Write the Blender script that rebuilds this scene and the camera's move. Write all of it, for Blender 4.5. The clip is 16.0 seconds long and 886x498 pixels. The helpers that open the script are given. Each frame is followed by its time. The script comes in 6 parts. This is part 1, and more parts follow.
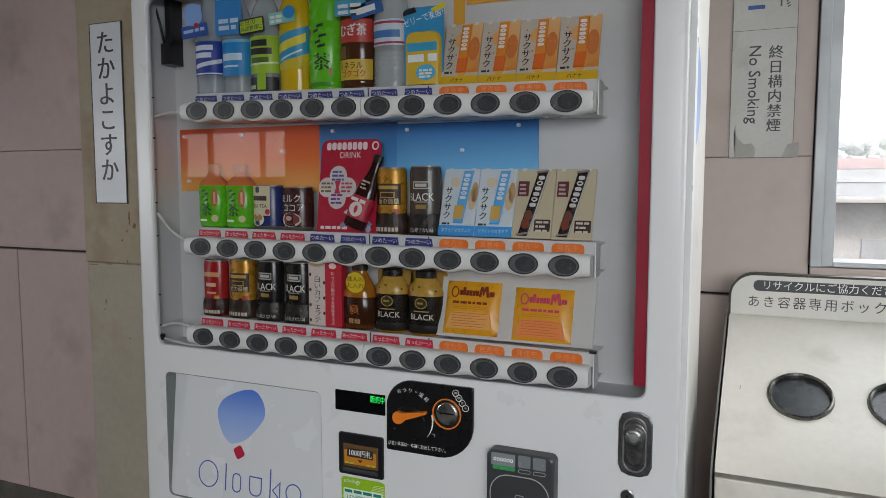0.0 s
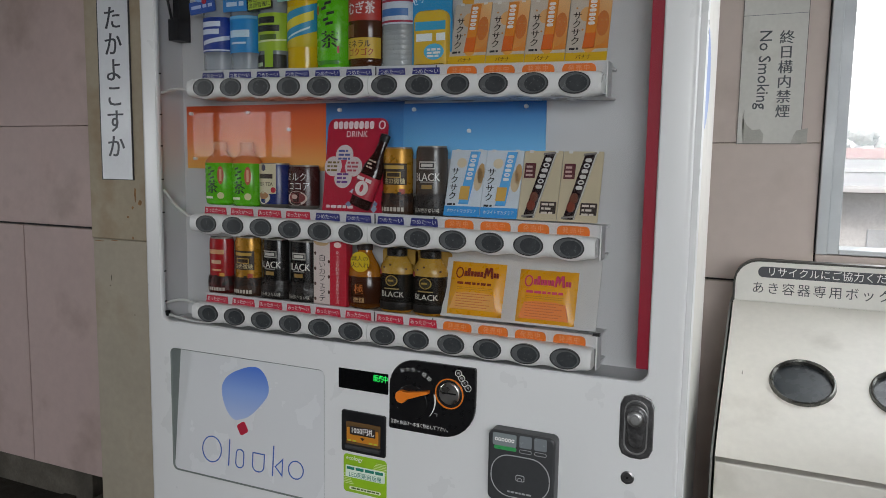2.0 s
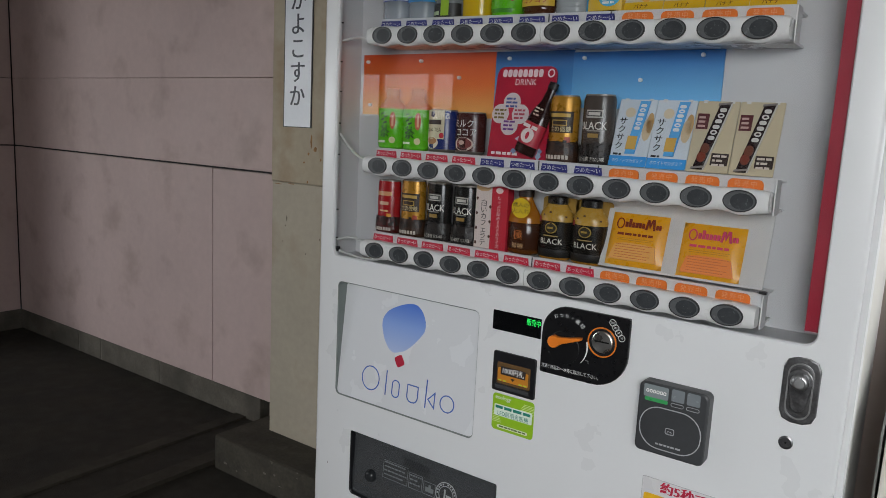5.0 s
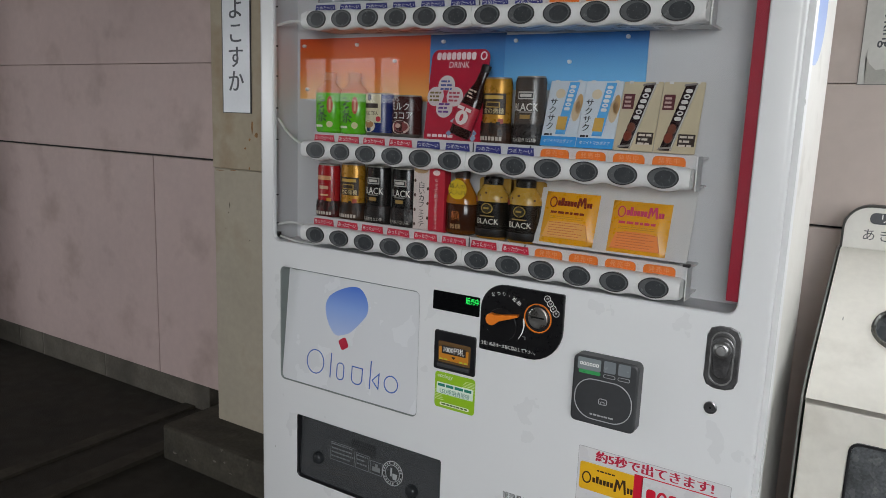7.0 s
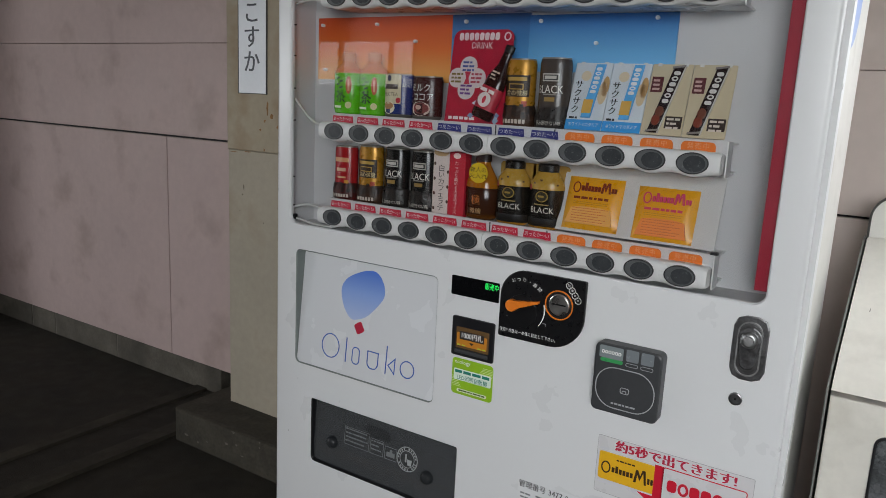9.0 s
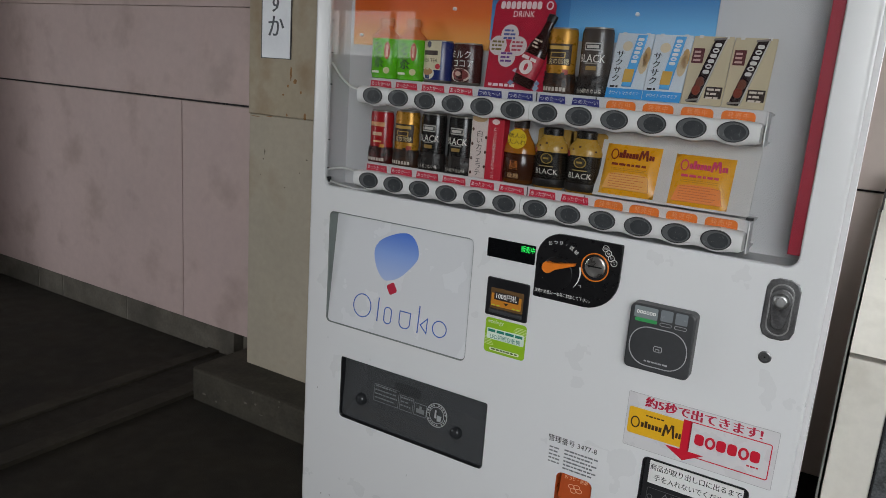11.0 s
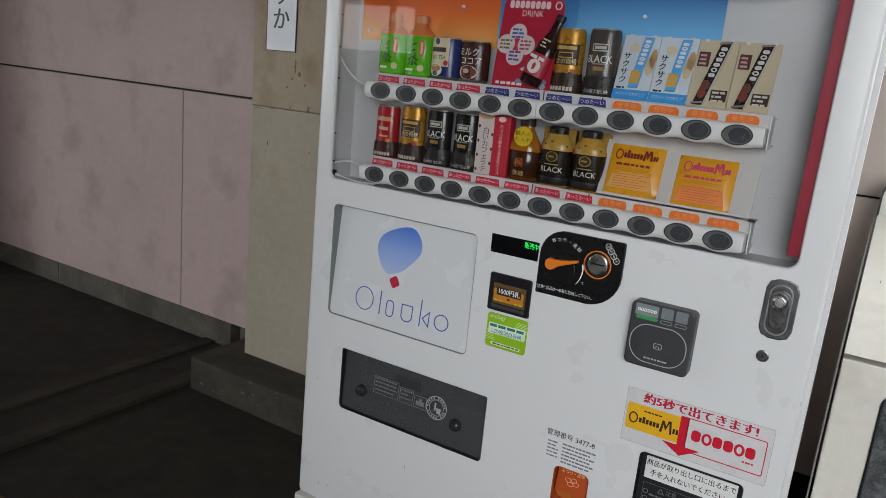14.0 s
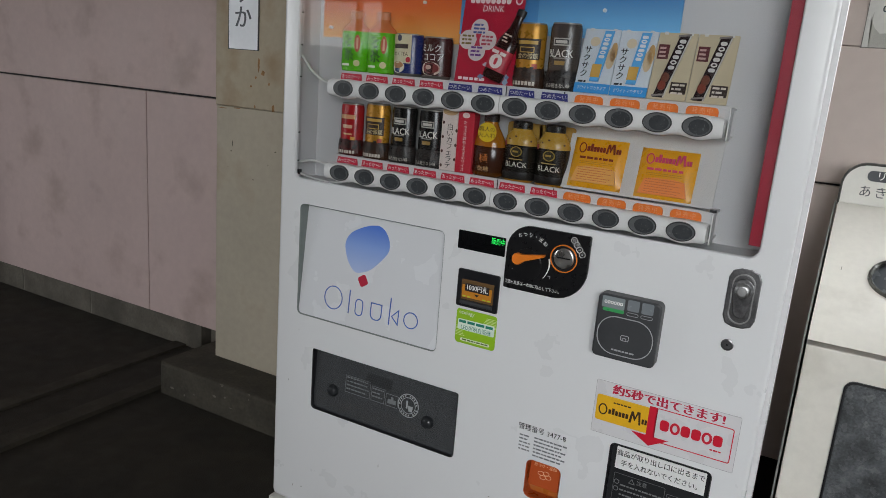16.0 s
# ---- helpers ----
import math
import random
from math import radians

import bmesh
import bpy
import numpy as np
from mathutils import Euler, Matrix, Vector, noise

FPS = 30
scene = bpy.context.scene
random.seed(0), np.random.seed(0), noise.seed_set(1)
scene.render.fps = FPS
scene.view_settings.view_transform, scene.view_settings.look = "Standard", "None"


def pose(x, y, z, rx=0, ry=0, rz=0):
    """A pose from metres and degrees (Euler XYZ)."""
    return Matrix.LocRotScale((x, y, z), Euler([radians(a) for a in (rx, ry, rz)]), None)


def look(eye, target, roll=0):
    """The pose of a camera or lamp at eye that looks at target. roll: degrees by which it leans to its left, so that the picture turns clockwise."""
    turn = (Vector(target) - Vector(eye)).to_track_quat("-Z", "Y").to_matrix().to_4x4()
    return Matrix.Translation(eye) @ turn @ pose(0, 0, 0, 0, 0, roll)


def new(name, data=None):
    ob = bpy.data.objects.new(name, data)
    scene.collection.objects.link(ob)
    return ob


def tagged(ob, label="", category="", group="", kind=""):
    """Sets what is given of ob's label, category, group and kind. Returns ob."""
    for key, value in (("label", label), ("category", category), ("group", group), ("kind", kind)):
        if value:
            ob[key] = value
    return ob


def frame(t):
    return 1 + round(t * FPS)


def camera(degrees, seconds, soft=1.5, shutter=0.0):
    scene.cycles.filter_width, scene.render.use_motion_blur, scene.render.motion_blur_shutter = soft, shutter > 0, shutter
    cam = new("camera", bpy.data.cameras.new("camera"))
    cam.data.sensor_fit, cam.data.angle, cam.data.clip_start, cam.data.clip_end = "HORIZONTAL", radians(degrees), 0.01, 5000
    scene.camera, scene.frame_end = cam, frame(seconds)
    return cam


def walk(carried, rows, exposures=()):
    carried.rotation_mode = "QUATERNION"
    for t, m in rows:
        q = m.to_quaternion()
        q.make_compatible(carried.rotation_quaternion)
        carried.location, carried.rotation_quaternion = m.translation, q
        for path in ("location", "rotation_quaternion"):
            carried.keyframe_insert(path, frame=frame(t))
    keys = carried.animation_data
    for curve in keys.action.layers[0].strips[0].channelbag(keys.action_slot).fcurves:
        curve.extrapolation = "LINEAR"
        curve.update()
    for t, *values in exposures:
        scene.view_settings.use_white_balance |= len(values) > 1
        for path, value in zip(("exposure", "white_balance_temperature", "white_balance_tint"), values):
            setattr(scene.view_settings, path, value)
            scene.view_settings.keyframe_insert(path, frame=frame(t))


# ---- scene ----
cam = camera(62.2, 16.0, soft=0.7)
PATH = [
    (0, (1.285, -1.249, 1.331), (0.48, 0.573, 1.152), 0.0),
    (0.5, (1.279, -1.252, 1.325), (0.468, 0.566, 1.133), 0.4),
    (1, (1.28, -1.25, 1.327), (0.467, 0.565, 1.121), 0.6),
    (1.5, (1.284, -1.25, 1.325), (0.471, 0.565, 1.111), 0.7),
    (2, (1.284, -1.251, 1.325), (0.471, 0.562, 1.102), 0.9),
    (2.5, (1.279, -1.251, 1.325), (0.462, 0.558, 1.077), 0.9),
    (3, (1.26, -1.264, 1.32), (0.446, 0.542, 1.047), 1.8),
    (3.5, (1.203, -1.302, 1.311), (0.35, 0.483, 1.016), 2.6),
    (3.7, (1.168, -1.334, 1.302), (0.266, 0.426, 1.007), 3.1),
    (5.8, (1.353, -1.276, 1.277), (0.154, 0.29, 0.945), 2.2),
    (6, (1.355, -1.284, 1.28), (0.203, 0.314, 0.932), 1.9),
    (6.5, (1.341, -1.293, 1.281), (0.267, 0.358, 0.932), 1.7),
    (7, (1.327, -1.294, 1.278), (0.279, 0.373, 0.926), 2.1),
    (7.5, (1.316, -1.289, 1.275), (0.272, 0.377, 0.912), 2.4),
    (8, (1.307, -1.284, 1.275), (0.256, 0.375, 0.899), 2.7),
    (8.5, (1.299, -1.285, 1.271), (0.238, 0.366, 0.889), 2.8),
    (10.8, (1.254, -1.369, 1.25), (0.234, 0.294, 0.808), 3.8),
    (11, (1.229, -1.396, 1.245), (0.216, 0.268, 0.793), 4.2),
    (11.5, (1.209, -1.427, 1.243), (0.205, 0.236, 0.767), 4.9),
    (12, (1.205, -1.421, 1.238), (0.191, 0.232, 0.749), 5.2),
    (12.5, (1.206, -1.424, 1.235), (0.198, 0.234, 0.749), 5.4),
    (13, (1.208, -1.43, 1.238), (0.214, 0.237, 0.756), 5.7),
    (13.5, (1.21, -1.43, 1.241), (0.22, 0.243, 0.772), 5.8),
    (14, (1.215, -1.43, 1.244), (0.225, 0.246, 0.784), 5.6),
    (14.5, (1.216, -1.428, 1.248), (0.231, 0.252, 0.792), 5.3),
    (15, (1.219, -1.428, 1.249), (0.253, 0.263, 0.796), 5.2),
    (15.5, (1.226, -1.422, 1.251), (0.278, 0.279, 0.792), 4.9),
    (16, (1.228, -1.416, 1.25), (0.298, 0.291, 0.782), 4.6),
]
walk(cam, [(t, look(eye, target, roll)) for t, eye, target, roll in PATH], [(0.0, -0.22), (2.5, -0.21), (3.7, -0.17), (6.0, 0.02), (7.0, -0.06), (8.5, -0.10), (11.0, -0.14), (12.3, -0.06), (14.0, -0.06), (16.0, -0.10)])

FLOOR = 0.035

from mathutils.geometry import tessellate_polygon

# ---- light ----
world = bpy.data.worlds.new("overcast_sky")
scene.world = world
world.use_nodes = True
wn = world.node_tree
sky = wn.nodes.new("ShaderNodeTexSky")
sky.sky_type, sky.sun_disc = "NISHITA", False
sky.sun_elevation, sky.sun_rotation = radians(50), radians(160)
sky.air_density, sky.dust_density = 1.0, 4.0
wn.nodes["Background"].inputs["Strength"].default_value = 0.14
wn.links.new(sky.outputs["Color"], wn.nodes["Background"].inputs["Color"])
sun = new("sun", bpy.data.lights.new("sun", "SUN"))
sun.data.energy, sun.data.angle, sun.data.color = 1.5, radians(12), (1.0, 0.97, 0.93)
sun.matrix_world = look((6, -14, 20), (0, 0, 0))


def opening_lamp(name, eye, target, w, h, power, colour, spread=180):
    lamp = new(name, bpy.data.lights.new(name, "AREA"))
    lamp.data.shape, lamp.data.size, lamp.data.size_y = "RECTANGLE", w, h
    lamp.data.energy, lamp.data.color, lamp.data.spread = power, colour, radians(spread)
    lamp.matrix_world = look(eye, target)
    return lamp


DAY = (0.95, 0.98, 1.0)
# Fill lamps in assumed, unseen openings; narrow beams keep upper walls dimmer.
for lx, watts in ((2.2, 22), (4.0, 9)):
    opening_lamp("added_daylight", (lx, -3.5, 1.72), (lx - 1.3, 0, 0.5), 1.5, 1.1, watts, DAY, 95)
opening_lamp("added_daylight", (-4.5, -3.5, 1.35), (-1.6, 0.6, 0.0), 1.5, 0.9, 24, DAY, 95)
opening_lamp("small_window_daylight", (-2.72, -3.62, 1.56), (-2.72, 0, 1.56), 1.06, 0.36, 3.6, DAY)
opening_lamp("window_daylight", (2.5, 0.93, 1.9), (2.1, -1, 0.9), 2.0, 1.5, 48, DAY)


# ---- materials ----
def rgb(h):
    v = [int(h[i:i + 2], 16) / 255 for i in (0, 2, 4)]
    return tuple(c / 12.92 if c <= 0.04045 else ((c + 0.055) / 1.055) ** 2.4 for c in v) + (1.0,)


MATS = {}


def mat(name, colour, rough=0.5, metal=0.0, vary=0.06, scale=8.0, bump=0.0, bump_scale=120.0, stain=None, stain_scale=2.0, stain_cut=0.58, stain_amount=0.5, coat=0.0, rough_vary=0.08, piece=0.0):
    """A surface with grain, broad variation, optional stains and fine relief, at real-world size."""
    m = bpy.data.materials.new(name)
    m.use_nodes = True
    nt = m.node_tree
    b = nt.nodes["Principled BSDF"]
    c = rgb(colour) if isinstance(colour, str) else (*colour, 1.0)
    geo = nt.nodes.new("ShaderNodeNewGeometry")
    src = geo.outputs["Position"]

    def noise_node(s, d=4.0):
        n = nt.nodes.new("ShaderNodeTexNoise")
        n.inputs["Scale"].default_value, n.inputs["Detail"].default_value = s, d
        nt.links.new(src, n.inputs["Vector"])
        return n.outputs["Fac"]

    def ramp(fac, a, z):
        r = nt.nodes.new("ShaderNodeMapRange")
        r.inputs["From Min"].default_value, r.inputs["From Max"].default_value = 0.3, 0.7
        r.inputs["To Min"].default_value, r.inputs["To Max"].default_value = a, z
        nt.links.new(fac, r.inputs["Value"])
        return r.outputs["Result"]

    def times(col, fac):
        x = nt.nodes.new("ShaderNodeVectorMath")
        x.operation = "SCALE"
        nt.links.new(col, x.inputs[0])
        nt.links.new(fac, x.inputs["Scale"])
        return x.outputs["Vector"]

    base = nt.nodes.new("ShaderNodeRGB")
    base.outputs[0].default_value = c
    out = base.outputs[0]
    if vary:
        out = times(out, ramp(noise_node(scale), 1 - vary, 1 + vary))
        out = times(out, ramp(noise_node(scale * 14, 3), 1 - vary * 0.6, 1 + vary * 0.6))
    if piece:
        info = nt.nodes.new("ShaderNodeObjectInfo")
        r = nt.nodes.new("ShaderNodeMapRange")
        r.inputs["To Min"].default_value, r.inputs["To Max"].default_value = 1 - piece, 1 + piece
        nt.links.new(info.outputs["Random"], r.inputs["Value"])
        out = times(out, r.outputs["Result"])
    if stain:
        mix = nt.nodes.new("ShaderNodeMix")
        mix.data_type = "RGBA"
        r = nt.nodes.new("ShaderNodeMapRange")
        r.inputs["From Min"].default_value, r.inputs["From Max"].default_value = stain_cut - 0.06, stain_cut + 0.12
        r.inputs["To Max"].default_value = stain_amount
        nt.links.new(noise_node(stain_scale, 7), r.inputs["Value"])
        nt.links.new(r.outputs["Result"], mix.inputs["Factor"])
        nt.links.new(out, mix.inputs["A"])
        mix.inputs["B"].default_value = rgb(stain)
        out = mix.outputs["Result"]
    nt.links.new(out, b.inputs["Base Color"])
    b.inputs["Metallic"].default_value = metal
    if rough_vary:
        nt.links.new(ramp(noise_node(scale * 3), max(0.02, rough - rough_vary), min(1, rough + rough_vary)), b.inputs["Roughness"])
    else:
        b.inputs["Roughness"].default_value = rough
    b.inputs["Coat Weight"].default_value = coat
    if bump:
        bn = nt.nodes.new("ShaderNodeBump")
        bn.inputs["Strength"].default_value, bn.inputs["Distance"].default_value = bump, 0.004
        nt.links.new(noise_node(bump_scale, 5), bn.inputs["Height"])
        nt.links.new(bn.outputs["Normal"], b.inputs["Normal"])
    MATS[name] = m
    return m


def ink(colour, rough=0.45, name=""):
    """A plain printed colour, one material a colour."""
    key = "print_" + colour + name
    return MATS.get(key) or mat(key, colour, rough, vary=0.035, scale=30, rough_vary=0.05)


def glass_mat(name, tint=(1, 1, 1), rough=0.0, alpha=0.12):
    """A thin clear sheet: mostly see-through, with Fresnel gloss."""
    m = bpy.data.materials.new(name)
    m.use_nodes = True
    nt = m.node_tree
    nt.nodes.remove(nt.nodes["Principled BSDF"])
    tr, gl, mx, fr = (nt.nodes.new(n) for n in ("ShaderNodeBsdfTransparent", "ShaderNodeBsdfGlossy", "ShaderNodeMixShader", "ShaderNodeFresnel"))
    tr.inputs["Color"].default_value = (*tint, 1)
    gl.inputs["Roughness"].default_value = rough
    fr.inputs["IOR"].default_value = 1.5
    nt.links.new(fr.outputs[0], mx.inputs[0])
    nt.links.new(tr.outputs[0], mx.inputs[1])
    nt.links.new(gl.outputs[0], mx.inputs[2])
    nt.links.new(mx.outputs[0], nt.nodes["Material Output"].inputs["Surface"])
    MATS[name] = m
    return m


def milky(name, tint, cover, rough=0.15):
    """Clear plastic with a milky sheen: part see-through, part pale body."""
    m = bpy.data.materials.new(name)
    m.use_nodes = True
    nt = m.node_tree
    b = nt.nodes["Principled BSDF"]
    b.inputs["Base Color"].default_value, b.inputs["Roughness"].default_value = rgb(tint), rough
    tr, mx = nt.nodes.new("ShaderNodeBsdfTransparent"), nt.nodes.new("ShaderNodeMixShader")
    mx.inputs[0].default_value = cover
    nt.links.new(tr.outputs[0], mx.inputs[1])
    nt.links.new(b.outputs[0], mx.inputs[2])
    nt.links.new(mx.outputs[0], nt.nodes["Material Output"].inputs["Surface"])
    MATS[name] = m
    return m


def glow(name, colour, strength):
    m = bpy.data.materials.new(name)
    m.use_nodes = True
    b = m.node_tree.nodes["Principled BSDF"]
    b.inputs["Base Color"].default_value = rgb(colour)
    b.inputs["Emission Color"].default_value = rgb(colour)
    b.inputs["Emission Strength"].default_value = strength
    return m


def fade(name, low, high, z0, z1, rough=0.4, mid=None):
    """A printed colour gradient along z."""
    m = bpy.data.materials.new(name)
    m.use_nodes = True
    nt = m.node_tree
    geo, sep, rng, cr = (nt.nodes.new(n) for n in ("ShaderNodeNewGeometry", "ShaderNodeSeparateXYZ", "ShaderNodeMapRange", "ShaderNodeValToRGB"))
    nt.links.new(geo.outputs["Position"], sep.inputs[0])
    nt.links.new(sep.outputs["Z"], rng.inputs["Value"])
    rng.inputs["From Min"].default_value, rng.inputs["From Max"].default_value = z0, z1
    nt.links.new(rng.outputs["Result"], cr.inputs["Fac"])
    cr.color_ramp.elements[0].color, cr.color_ramp.elements[1].color = rgb(low), rgb(high)
    if mid:
        cr.color_ramp.elements.new(mid[0]).color = rgb(mid[1])
    b = nt.nodes["Principled BSDF"]
    nt.links.new(cr.outputs["Color"], b.inputs["Base Color"])
    b.inputs["Roughness"].default_value = rough
    MATS[name] = m
    return m


WHITE_STEEL = mat("white_enamelled_steel", (0.74, 0.745, 0.75), 0.3, vary=0.0, scale=3, bump=0.006, bump_scale=260, rough_vary=0.04)
SIDE_STEEL = mat("white_side_steel", (0.70, 0.68, 0.635), 0.4, vary=0.03, scale=3, stain="8a8173", stain_scale=9, stain_cut=0.68, stain_amount=0.35)
# Inner white is greyed to carry the weaker light inside the display.
INNER_WHITE = mat("inner_white_dimmed", (0.62, 0.62, 0.625), 0.45, vary=0.02, scale=4)
# Recess walls: green-grey, darkened further for the shade inside.
REVEAL = mat("shaded_green_reveal", (0.19, 0.215, 0.205), 0.4, vary=0.05)
BLACK_PLASTIC = mat("black_plastic", (0.012, 0.012, 0.014), 0.35, vary=0.1, bump=0.03, bump_scale=500)
DARK_PLASTIC = mat("dark_grey_plastic", (0.045, 0.047, 0.05), 0.42, vary=0.08, bump=0.05, bump_scale=600)
BUTTON_GREY = mat("smoked_button", (0.10, 0.105, 0.108), 0.22, vary=0.1, scale=40)
BUTTON_SHADE = mat("button_dish_shade", (0.045, 0.049, 0.053), 0.22, vary=0.15, scale=60)
BAR_WHITE = mat("white_abs_plastic", (0.69, 0.69, 0.685), 0.3, vary=0.02, scale=5)
CHROME = mat("worn_chrome", (0.42, 0.42, 0.42), 0.42, 1.0, vary=0.12, scale=20, bump=0.05, bump_scale=300)
STEEL = mat("brushed_steel", (0.6, 0.59, 0.57), 0.3, 1.0, vary=0.06, scale=14)
ALU = mat("anodised_aluminium", (0.42, 0.44, 0.455), 0.5, 0.35, vary=0.03, scale=4)
ORANGE = mat("orange_plastic", (0.85, 0.22, 0.02), 0.35, vary=0.06)
CRIMSON = mat("crimson_strip", (0.34, 0.012, 0.035), 0.4, vary=0.05)
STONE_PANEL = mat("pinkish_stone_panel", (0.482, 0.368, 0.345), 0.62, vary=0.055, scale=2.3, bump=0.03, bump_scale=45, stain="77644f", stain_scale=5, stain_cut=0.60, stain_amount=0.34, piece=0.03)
# Right wall's stone is lightened to carry the stronger light there.
STONE_RIGHT_LIT = mat("lit_pink_stone_panel", (0.56, 0.475, 0.435), 0.6, vary=0.04, scale=2.0, bump=0.03, bump_scale=45, stain="7d6c5f", stain_scale=4, stain_cut=0.62, stain_amount=0.3, piece=0.03)
PILLAR_STONE = mat("weathered_grey_stone", (0.40, 0.352, 0.275), 0.7, vary=0.07, scale=3.0, bump=0.06, bump_scale=60, stain="7d6238", stain_scale=6, stain_cut=0.6, stain_amount=0.3)
PILLAR_RUST = mat("rust_stained_stone", (0.385, 0.325, 0.235), 0.7, vary=0.08, scale=3.5, bump=0.06, bump_scale=60, stain="7f5a2c", stain_scale=7, stain_cut=0.57, stain_amount=0.45)
JOINT = mat("dark_joint", (0.014, 0.012, 0.012), 0.8, vary=0.2)
CONCRETE = mat("dirty_concrete", (0.10, 0.088, 0.070), 0.85, vary=0.22, scale=9, bump=0.25, bump_scale=90, stain="39352e", stain_scale=5, stain_cut=0.5, stain_amount=0.6)
DARK_CONCRETE = mat("very_dark_concrete", (0.045, 0.039, 0.028), 0.9, vary=0.3, scale=7, bump=0.3, bump_scale=80, stain="5a5449", stain_scale=18, stain_cut=0.62, stain_amount=0.35)
ASPHALT = mat("dark_asphalt", (0.0178, 0.0138, 0.0080), 0.88, vary=0.3, scale=6, bump=0.5, bump_scale=260, stain="352e22", stain_scale=4, stain_cut=0.62, stain_amount=0.3)
KERB = mat("worn_dark_kerb", (0.031, 0.025, 0.017), 0.85, vary=0.3, scale=6, bump=0.3, bump_scale=120, stain="4a443a", stain_scale=6, stain_cut=0.58, stain_amount=0.35)
BIN_STEEL = mat("cream_painted_steel", (0.74, 0.71, 0.645), 0.42, vary=0.04, scale=5, bump=0.03, bump_scale=150, stain="8f8676", stain_scale=7, stain_cut=0.66, stain_amount=0.35)
CEILING = mat("ceiling_board", (0.15, 0.15, 0.145), 0.8, vary=0.06)
WALL_PLAIN = mat("plain_unseen_wall", (0.34, 0.31, 0.30), 0.75, vary=0.08)
SIGN_WHITE = mat("white_sign_face", (0.66, 0.68, 0.72), 0.35, vary=0.03, scale=6)
PAPER = mat("aged_paper_sign", (0.58, 0.575, 0.545), 0.6, vary=0.05, scale=7, stain="8b867a", stain_scale=12, stain_cut=0.66, stain_amount=0.4)
TORN = mat("torn_paper_back", (0.42, 0.41, 0.38), 0.8, vary=0.12, scale=25, bump=0.2)
# Tint covers the glass's own loss and also dims the display behind.
GLASS = glass_mat("display_glass", (0.79, 0.80, 0.81))
PANE = glass_mat("window_pane")
CABLE = mat("white_cable", (0.7, 0.7, 0.68), 0.4)
SMOKE = milky("smoked_flap", "505254", 0.68, 0.05)
TRAY_GREY = mat("grey_tray_plastic", (0.46, 0.45, 0.43), 0.35, vary=0.10, scale=9)
PRINT_BLACK, PRINT_WHITE, PRINT_RED = ink("1c1c1e"), ink("e8e8e6"), ink("b3122f")


